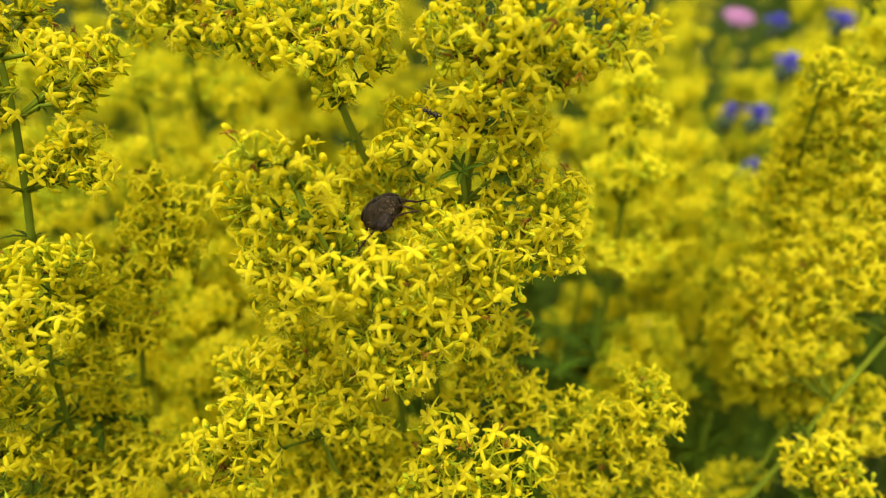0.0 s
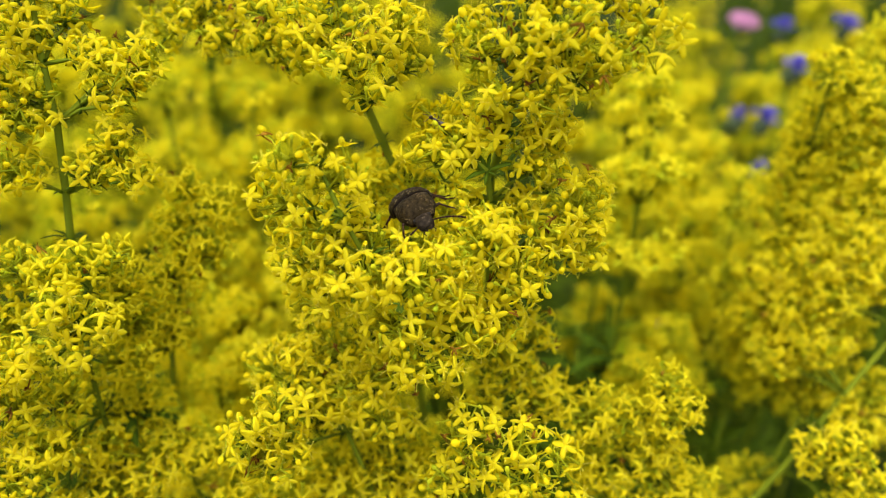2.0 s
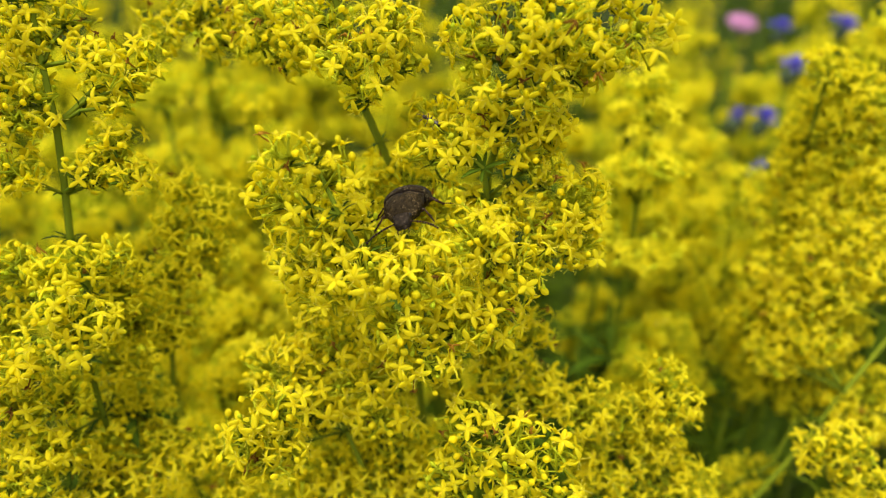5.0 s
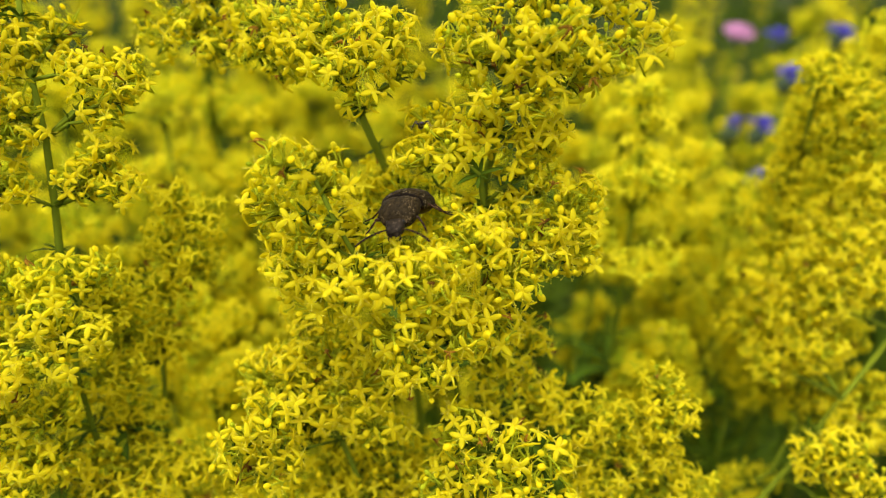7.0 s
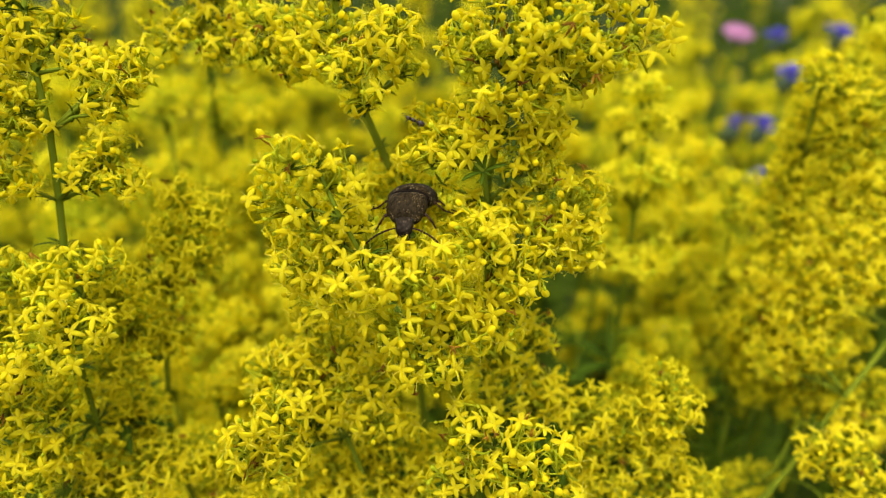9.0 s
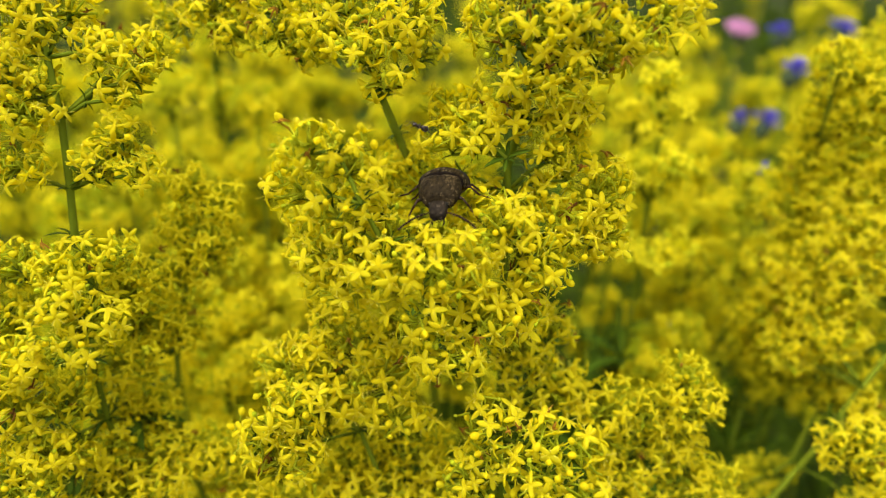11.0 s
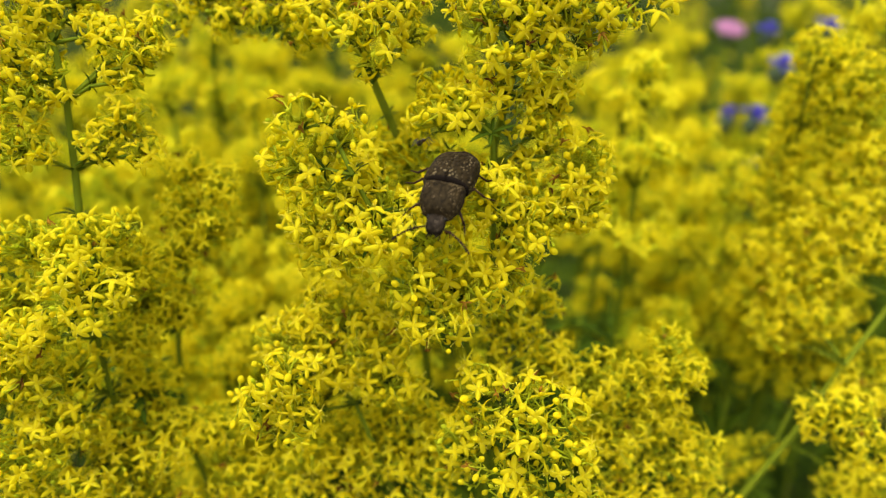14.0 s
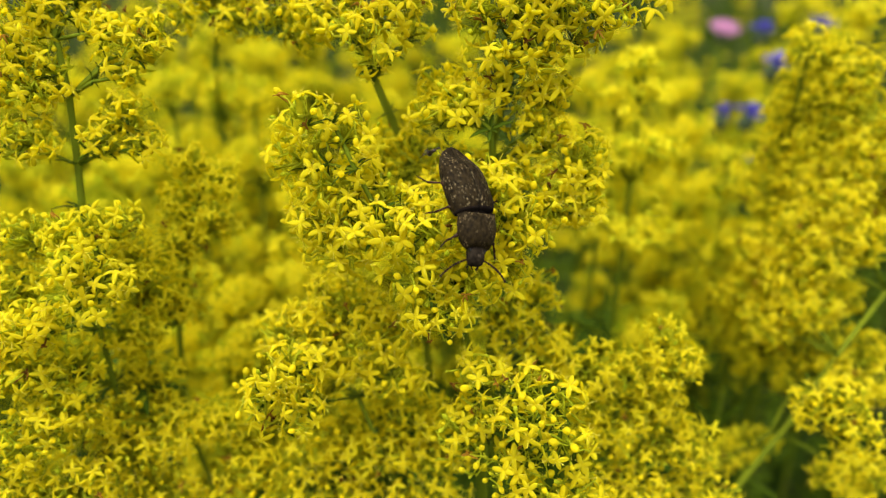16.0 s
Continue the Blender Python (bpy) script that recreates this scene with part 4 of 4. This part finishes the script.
ray_flower("scabious", (164.3, 370.4, 457.0), 15, PINK, "pale pink scabious head on a thin stem behind the bedstraw", 22, 1, (-12, 0))
BLUE_LABEL = "violet-blue cornflower on a thin stem among yellow bedstraw"
CORNFLOWERS = [(156.1, 310.5, 462.8, 11), (185.2, 310.6, 463.8, 13), (129.5, 242.4, 457.3, 9), (121.6, 239.6, 438.9, 11), (113.6, 245.0, 438.3, 6), (116.9, 227.0, 423.1, 5), (88.0, 233.7, 400.9, 6), (64.4, 160.6, 396.5, 4)]
for k, (x, y, z, w) in enumerate(CORNFLOWERS):
    ray_flower("cornflower", (x, y, z), w, BLUE, BLUE_LABEL, 10, 20 + k, (-22 + 6 * (k % 3), 10 * (k % 2)))


# ---- the beetle ----
def elytron(side):
    """One wing case: long, domed and tapering, with its edge turned down (millimetres, head along +y)."""
    rows = []
    for s in (0.0, 0.03, 0.10, 0.22, 0.36, 0.5, 0.63, 0.75, 0.86, 0.94, 0.985, 1.0):
        w = max(0.15, 2.98 * math.sqrt(max(0, 1 - (max(0, s - 0.35) / 0.65) ** 2.3)) * min(1, 0.86 + 2.0 * s))
        h = max(0.15, 2.2 * math.sqrt(max(0, 1 - (max(0, s - 0.30) / 0.70) ** 2.2)) * min(1, 0.66 + 2.9 * s - 4 * s * s))
        y = -0.35 - 9.65 * s
        row = [(side * (0.02 + w * math.sin(a)), y, -2.0 + h * math.cos(a) ** 0.85 if a < 1.5 else -2.05) for a in (0, 0.2, 0.42, 0.65, 0.9, 1.12, 1.32, 1.5)]
        row += [(side * w * 0.98, y, -2.45), (side * w * 0.6, y, -2.3), (side * 0.02, y, -2.2)]
        rows.append(row if side > 0 else row[::-1])
    # slot 1 paints the crease's shade on the front rim
    return Shape().rings(rows[:2], 1).rings(rows[1:], 0, False)


def pronotum():
    rows = []
    for s, w, h in ((0.0, 2.2, 0.9), (0.02, 2.62, 1.45), (0.08, 2.52, 1.66), (0.2, 2.54, 1.78), (0.4, 2.60, 1.80), (0.58, 2.56, 1.74), (0.74, 2.38, 1.60), (0.87, 2.06, 1.46), (0.95, 1.70, 1.30), (1.0, 1.3, 0.7)):
        y = 0.35 + 4.0 * s
        row = []
        for a in (1.5, 1.35, 1.2, 1.05, 0.9, 0.75, 0.6, 0.45, 0.3, 0.15, 0, -0.15, -0.3, -0.45, -0.6, -0.75, -0.9, -1.05, -1.2, -1.35, -1.5):
            k = abs(math.sin(a))
            hook = -0.55 * k ** 8 if s < 0.03 else (-0.25 * k ** 8 if s < 0.1 else 0)
            front = 0.35 * k ** 4 if s > 0.9 else 0
            dent = -0.13 * math.exp(-(a / 0.16) ** 2) * (1 - s) + 0.07 * math.exp(-((abs(a) - 0.42) / 0.2) ** 2) * (0.3 < s < 0.8)
            row.append((w * math.sin(a), y + hook + front, -2.05 + h * math.cos(a) ** 0.8 + dent + 0.04 * noise.noise(Vector((a * 4, y * 2.2, 3)))))
        rows.append(row + [(-w * 0.8, y, -2.7), (0, y, -3.1), (w * 0.8, y, -2.7)])
    return Shape().rings(rows)


def head_shape():
    """Broad and square, flat on top, narrowing to the mouth."""
    rows = []
    for y, w, top, low in ((4.0, 0.75, -1.65, -2.6), (4.3, 0.98, -1.42, -2.7), (4.8, 1.10, -1.30, -2.8), (5.5, 1.08, -1.34, -2.8), (6.0, 1.0, -1.50, -2.75), (6.35, 0.88, -1.80, -2.65), (6.5, 0.6, -2.05, -2.55)):
        rows.append([(w * math.copysign(abs(math.cos(q)) ** 0.55, math.cos(q)), y, (top + low) / 2 + (top - low) / 2 * math.copysign(abs(math.sin(q)) ** 0.6, math.sin(q))) for q in (2 * math.pi * k / 16 + 0.1 for k in range(16))])
    sh = Shape().rings(rows)
    for s in (-1, 1):
        sh.tube([(s * 0.42, 6.2, -2.3), (s * 0.40, 6.65, -2.45), (s * 0.12, 6.9, -2.5)], (0.16, 0.12, 0.04), 6)
        sh.tube([(s * 0.55, 6.1, -2.5), (s * 0.75, 6.6, -2.8), (s * 0.6, 6.9, -3.0)], (0.08, 0.09, 0.06), 5)
    return sh


def leg_shape(side, femur, tibia, tarsus, sweep):
    """Three joints from the hip at the origin, out to the side and down."""
    sh = Shape()
    a = Vector((side * femur * math.cos(sweep), femur * math.sin(sweep), 0.55))
    b = a + Vector((side * tibia * 0.75 * math.cos(sweep), tibia * 0.75 * math.sin(sweep), -tibia * 0.6))
    sh.tube([(0, 0, 0), a * 0.5 + Vector((0, 0, 0.1)), a], (0.20, 0.29, 0.18), 7)
    sh.blob(a, (0.19, 0.19, 0.19), 4, 6)
    sh.tube([a, a.lerp(b, 0.5), b], (0.12, 0.13, 0.15), 6)
    d = Vector((side * math.cos(sweep * 1.5), math.sin(sweep * 1.5), -0.25)).normalized()
    for k in range(5):
        sh.tube([b + d * tarsus * k / 5, b + d * tarsus * (k + 0.8) / 5], (0.09, 0.13), 5)
    for q in (-0.25, 0.25):
        sh.tube([b + d * tarsus, b + d * (tarsus + 0.3) + Vector((0, q, -0.12))], (0.05, 0.015), 3)
    return sh


def antenna_shape(side):
    sh, p = Shape(), Vector((0, 0, 0))
    for k in range(11):
        w = side * (1.3 - 0.06 * k)
        d = Vector((math.sin(w), math.cos(w), -0.06 - 0.015 * k)).normalized()
        q = p + d * (0.5 if k == 0 else 0.39)
        sh.tube([p, p.lerp(q, 0.75), q], (0.07, 0.17 if k > 1 else 0.11, 0.09), 6)
        p = q
    return sh


def make_beetle():
    beetle = new("click_beetle")
    tagged(beetle, "dark brown click beetle with pale flecks, crawling over yellow flowers", "beetle")
    part("left_elytron", elytron(-1).mesh("elytron", [ELYTRON, CREASE_SHADE]), beetle, "dark brown grooved wing case with pale flecks")
    part("right_elytron", elytron(1).mesh("elytron", [ELYTRON, CREASE_SHADE]), beetle, "dark brown grooved wing case with pale flecks")
    belly = Shape().blob((0, -4.6, -2.5), (2.5, 5.0, 0.9), 8, 14)
    part("abdomen", belly.mesh("abdomen", [LEG]), beetle)
    part("scutellum", Shape().blob((0, -0.95, -0.55), (0.46, 0.55, 0.16), 5, 9).mesh("scutellum", [PRONOTUM]), beetle)
    # black as well, so the crease above it looks deep in shade
    part("waist", Shape().blob((0, 0.0, -1.75), (1.5, 0.95, 0.75), 7, 14).mesh("waist", [CREASE_SHADE]), beetle)
    fore = part("pronotum", pronotum().mesh("pronotum", [PRONOTUM]), beetle, "brown domed thorax shield with fine pale scales")
    part("head", head_shape().mesh("head", [HEAD_SHELL]), fore, "small blackish square head")
    for s in (-1, 1):
        part("eye", Shape().blob((s * 0.98, 4.75, -1.75), (0.20, 0.32, 0.36), 6, 9).mesh("eye", [EYE_BLACK]), fore, "glossy black eye")
        part("antenna", antenna_shape(s).mesh("antenna", [LEG]), fore, "", Matrix.Translation(Vector((s * 0.8, 5.75, -2.0)) * MM))
    legs = []
    for s in (-1, 1):
        legs.append((part("front_leg", leg_shape(s, 1.3, 1.25, 0.9, 0.75).mesh("leg", [LEG]), fore), (s * 1.7, 2.6, -2.5)))
        legs.append((part("middle_leg", leg_shape(s, 1.65, 1.6, 1.2, -0.15).mesh("leg", [LEG]), beetle), (s * 1.6, -1.6, -2.7)))
        legs.append((part("hind_leg", leg_shape(s, 1.85, 1.8, 1.3, -0.55).mesh("leg", [LEG]), beetle), (s * 1.6, -3.8, -2.7)))
    for ob, p in legs:
        ob.matrix_basis = Matrix.Translation(Vector(p) * MM)
    return beetle, fore, legs


def make_ant():
    ant = new("ant")
    tagged(ant, "tiny black ant crawling among yellow flowers", "ant")
    part("abdomen", Shape().blob((0, -0.95, 0.35), (0.38, 0.62, 0.38), 7, 10).mesh("abdomen", [ANT]), ant)
    part("thorax", Shape().blob((0, 0.12, 0.35), (0.22, 0.45, 0.24), 6, 8).blob((0, -0.38, 0.35), (0.10, 0.12, 0.14), 4, 6).mesh("thorax", [ANT]), ant)
    part("head", Shape().blob((0, 0.82, 0.36), (0.30, 0.34, 0.25), 6, 9).mesh("head", [ANT]), ant)
    for s in (-1, 1):
        part("antenna", Shape().tube([(s * 0.15, 1.05, 0.4), (s * 0.55, 1.35, 0.6), (s * 0.6, 1.9, 0.4)], 0.035, 4).mesh("antenna", [ANT]), ant)
        for y, d in ((0.3, 0.7), (0.1, 0.0), (-0.1, -0.8)):
            part("leg", Shape().tube([(s * 0.15, y, 0.3), (s * 0.75, y + d * 0.6, 0.75), (s * 1.15, y + d, 0.0), (s * 1.4, y + d * 1.25, -0.05)], (0.06, 0.055, 0.04, 0.03), 4).mesh("leg", [ANT]), ant)
    return ant


beetle, forebody, beetle_legs = make_beetle()
ant = make_ant()

# ---- ground and low growth ----
bm = bmesh.new()
bmesh.ops.create_grid(bm, x_segments=120, y_segments=120, size=1.0)
for v in bm.verts:
    s = Vector((v.co.x, v.co.y))
    v.co.x, v.co.y = math.copysign(abs(s.x) ** 3 * 60 + abs(s.x) * 0.8, s.x), math.copysign(abs(s.y) ** 3 * 60 + abs(s.y) * 0.8, s.y)
    v.co.z = -0.004 + 0.012 * noise.noise(Vector((v.co.x * 6, v.co.y * 6, 0)))
me = bpy.data.meshes.new("ground")
bm.to_mesh(me)
bm.free()
me.materials.append(SOIL)
tagged(new("ground", me), "dark brown meadow soil under low growth", "ground", kind="structure")

BLADE = Shape()
rows = []
for s, w in ((0, 1.0), (0.5, 0.9), (1.0, 0.05)):
    rows.append([(-w * 1.8, s * s * 45, s * 200), (0, s * s * 45 - 0.7, s * 200), (w * 1.8, s * s * 45, s * 200)])
BLADE.rings(rows)
n = 18000
around = rng.uniform(0, 6.28, n)
reach = 90 + rng.uniform(0, 1, n) ** 1.7 * 9000
wide = 1 + reach / 2500
places = np.stack([np.cos(around) * reach, 60 + np.sin(around) * reach, np.zeros(n) - 4], axis=1)
w = rng.uniform(0, 6.28, n)
lean = np.stack([np.cos(w) * 0.3, np.sin(w) * 0.3, np.ones(n)], axis=1)
grass = stamp("meadow_grass", [BLADE], np.zeros(n, int), frames_of(lean, rng.uniform(0, 6.28, n)), places, rng.uniform(0.5, 1.5, n) * wide ** 0.5, [GRASS], (0, 0, 0))
tagged(new("meadow_grass", grass), "dark green meadow grass between the flowering stems", "grass", kind="stuff")

TUFT, tr = Shape(), random.Random(9)
for k in range(16):
    w, up, long = tr.uniform(0, 6.28), tr.uniform(0.1, 1.2), tr.uniform(14, 26)
    base = Vector((tr.uniform(-8, 8), tr.uniform(-8, 8), tr.uniform(-30, 6)))
    out = Vector((math.cos(w), math.sin(w), up)).normalized()
    side = out.cross(Vector((0, 0, 1))).normalized() * 1.7
    TUFT.add([base, base + out * long * 0.5 + side, base + out * long, base + out * long * 0.5 - side, base + out * long * 0.5 + Vector((0, 0, -0.8))], [(0, 1, 4), (1, 2, 4), (2, 3, 4), (3, 0, 4), (0, 3, 2, 1)])
TUFT.tube([(0, 0, 0), (3, 2, -420)], (0.9, 1.4), 4)
HEADS = Shape()
for k in range(20):
    w, d, z = tr.uniform(0, 6.28), tr.uniform(0, 11), tr.uniform(-34, 8)
    HEADS.blob((math.cos(w) * d, math.sin(w) * d, z), (tr.uniform(1.8, 3.6), tr.uniform(1.8, 3.6), tr.uniform(1.4, 2.6)), 3, 6, 0, 0.2)
HEADS.tube([(0, 0, 4), (2, 1, -440)], (0.8, 1.4), 5, 1)


def meadow(name, shape, mats, count, near, far, low, high, label, category, seed):
    r = np.random.default_rng(seed)
    a, q = r.uniform(-math.pi, math.pi, count), near + r.random(count) ** 1.6 * (far - near)
    p = np.stack([np.sin(a) * q, np.cos(a) * q, r.uniform(low, high, count)], axis=1)
    lean = np.stack([r.normal(scale=0.15, size=count), r.normal(scale=0.15, size=count), np.ones(count)], axis=1)
    me = stamp(name, [shape], np.zeros(count, int), frames_of(lean, r.uniform(0, 6.28, count)), p, r.uniform(0.8, 1.3, count) * (1 + q / 1500), mats, (0, 0, 0))
    tagged(new(name, me), label, category, kind="stuff")


meadow("leafy_growth", TUFT, [LEAF], 3600, 300, 4500, 150, 400, "mixed green leaves of the meadow behind the bedstraw", "grass", 41)
meadow("far_bedstraw", HEADS, [PETAL, STEM], 260, 700, 4500, 300, 440, "yellow bedstraw heads far back in the meadow", "flowering plant", 42)

# ---- what moves ----
SWAY_L = [(0.0, 0.42, -0.02), (0.5, 0.13, -0.15), (1.0, 0.31, -0.05), (1.5, 0.26, -0.1), (2.0, 0.36, -0.04), (2.5, 0.2, 0.03), (3.0, 0.24, 0.02), (3.5, 1.46, 0.2), (4.0, 0.41, 0.09), (6.5, 0.16, -0.01), (7.0, -0.24, -0.32), (7.5, -0.4, -0.12), (8.0, -0.33, -0.1), (8.5, -0.49, -0.05), (9.0, -0.41, 0.12), (11.5, -0.23, -0.13), (12.0, -0.16, -0.05), (12.5, -0.17, -0.05), (13.0, -0.17, 0.1), (13.5, -0.3, 0.01), (14.0, -0.13, 0.05), (14.5, -0.46, 0.12), (15.0, -0.45, 0.14), (15.5, -0.4, 0.14), (16.0, -0.36, 0.24)]
SWAY_R = [(0.0, 1.0, -0.33), (0.5, 1.36, 0.03), (1.0, 0.4, 0.02), (1.5, -0.04, 0.03), (2.0, -0.18, 0.15), (2.5, 0.14, -0.2), (3.0, 0.35, -0.33), (3.5, -1.27, 0.09), (4.0, -0.18, -0.13), (6.5, -0.44, -0.12), (7.0, -0.44, 0.2), (7.5, -0.01, -0.01), (8.0, -0.38, 0.4), (8.5, 0.42, 0.15), (9.0, -0.06, -0.2), (11.5, -0.59, 0.35), (12.0, -0.44, 0.0), (12.5, 0.02, 0.17), (13.0, 0.5, -0.3), (13.5, 1.21, -0.03), (14.0, -0.22, 0.13), (14.5, -0.37, 0.15), (15.0, 0.06, -0.15), (15.5, -0.46, -0.09), (16.0, -0.14, 0.01)]
SWAY_M = [(0.0, 0.04, -0.03), (0.5, 0.58, -0.0), (1.0, -0.16, -0.12), (1.5, -0.47, 0.21), (2.0, -0.46, -0.12), (2.5, -0.68, 0.11), (3.0, -0.62, 0.14), (3.5, -1.13, -0.09), (4.0, -0.97, -0.13), (6.5, -0.12, -0.13), (7.0, 0.02, 0.14), (7.5, 0.24, 0.01), (8.0, 0.1, 0.06), (8.5, 0.45, 0.03), (9.0, -0.03, -0.09), (11.5, -0.2, -0.04), (12.0, 0.1, 0.16), (12.5, 0.14, 0.05), (13.0, 0.2, 0.06), (13.5, 0.46, -0.11), (14.0, -0.15, 0.24), (14.5, -0.18, 0.13), (15.0, -0.44, -0.02), (15.5, -0.54, -0.04), (16.0, 0.19, -0.13)]
SWAY_B = [(0.0, 0.46, -0.2), (0.5, 1.02, -0.06), (1.0, 0.32, -0.12), (1.5, -0.09, 0.2), (2.0, -0.06, -0.08), (2.5, -0.2, 0.04), (3.0, -0.16, -0.07), (3.5, -0.4, -0.34), (4.0, -0.4, -0.05), (6.5, 0.02, 0.07), (7.0, -0.02, 0.3), (7.5, 0.19, 0.13), (8.0, 0.14, 0.13), (8.5, 0.37, 0.09), (9.0, 0.08, 0.02), (11.5, -0.36, -0.02), (12.0, 0.07, 0.07), (12.5, 0.09, 0.08), (13.0, 0.1, 0.12), (13.5, 0.36, 0.03), (14.0, -0.2, 0.09), (14.5, -0.33, -0.09), (15.0, -0.51, 0.0), (15.5, -0.63, -0.15), (16.0, 0.04, -0.21)]

def sway_rows(plant, rows):
    """The plant leans on its foot: millimetres sideways at the height of the flowers, and a little up or down."""
    p = plant.matrix_basis.translation.copy()
    return [(t, Matrix.Translation(p + Vector((0, 0, dz * MM))) @ Matrix.Rotation(dx / 465.0, 4, "Y")) for t, dx, dz in rows]


def motions():
    for plants, rows in (((main_left, main_right, upper, top_shoot, top_left), SWAY_M), ((low_left, low_right, low_back, low_edge), SWAY_B), ((left, left_low, left_back), SWAY_L), ((right, right_tall, right_low), SWAY_R)):
        for plant in plants:
            walk(plant, sway_rows(plant, rows))
    walk(beetle, BEETLE_POSES)
    walk(forebody, [(t, pose(0, 0, 0, a, b, c)) for t, a, b, c in FORE_ROWS])
    for k, (leg, p) in enumerate(beetle_legs):
        rows = []
        for i in range(0, 81):
            t = i * 0.2
            stride = 14 if 1.5 < t < 4 or t > 11.6 else 5
            rows.append((t, pose(p[0] * MM, p[1] * MM, p[2] * MM, 0, 4 * math.cos(t * 7 + k * 2.1), stride * math.sin(t * 7 + k * 2.1))))
        walk(leg, rows)
    walk(ant, [(t, pose(x * MM, y * MM, z * MM, 25, 0, a)) for t, x, y, z, a in ANT_ROWS])


motions()
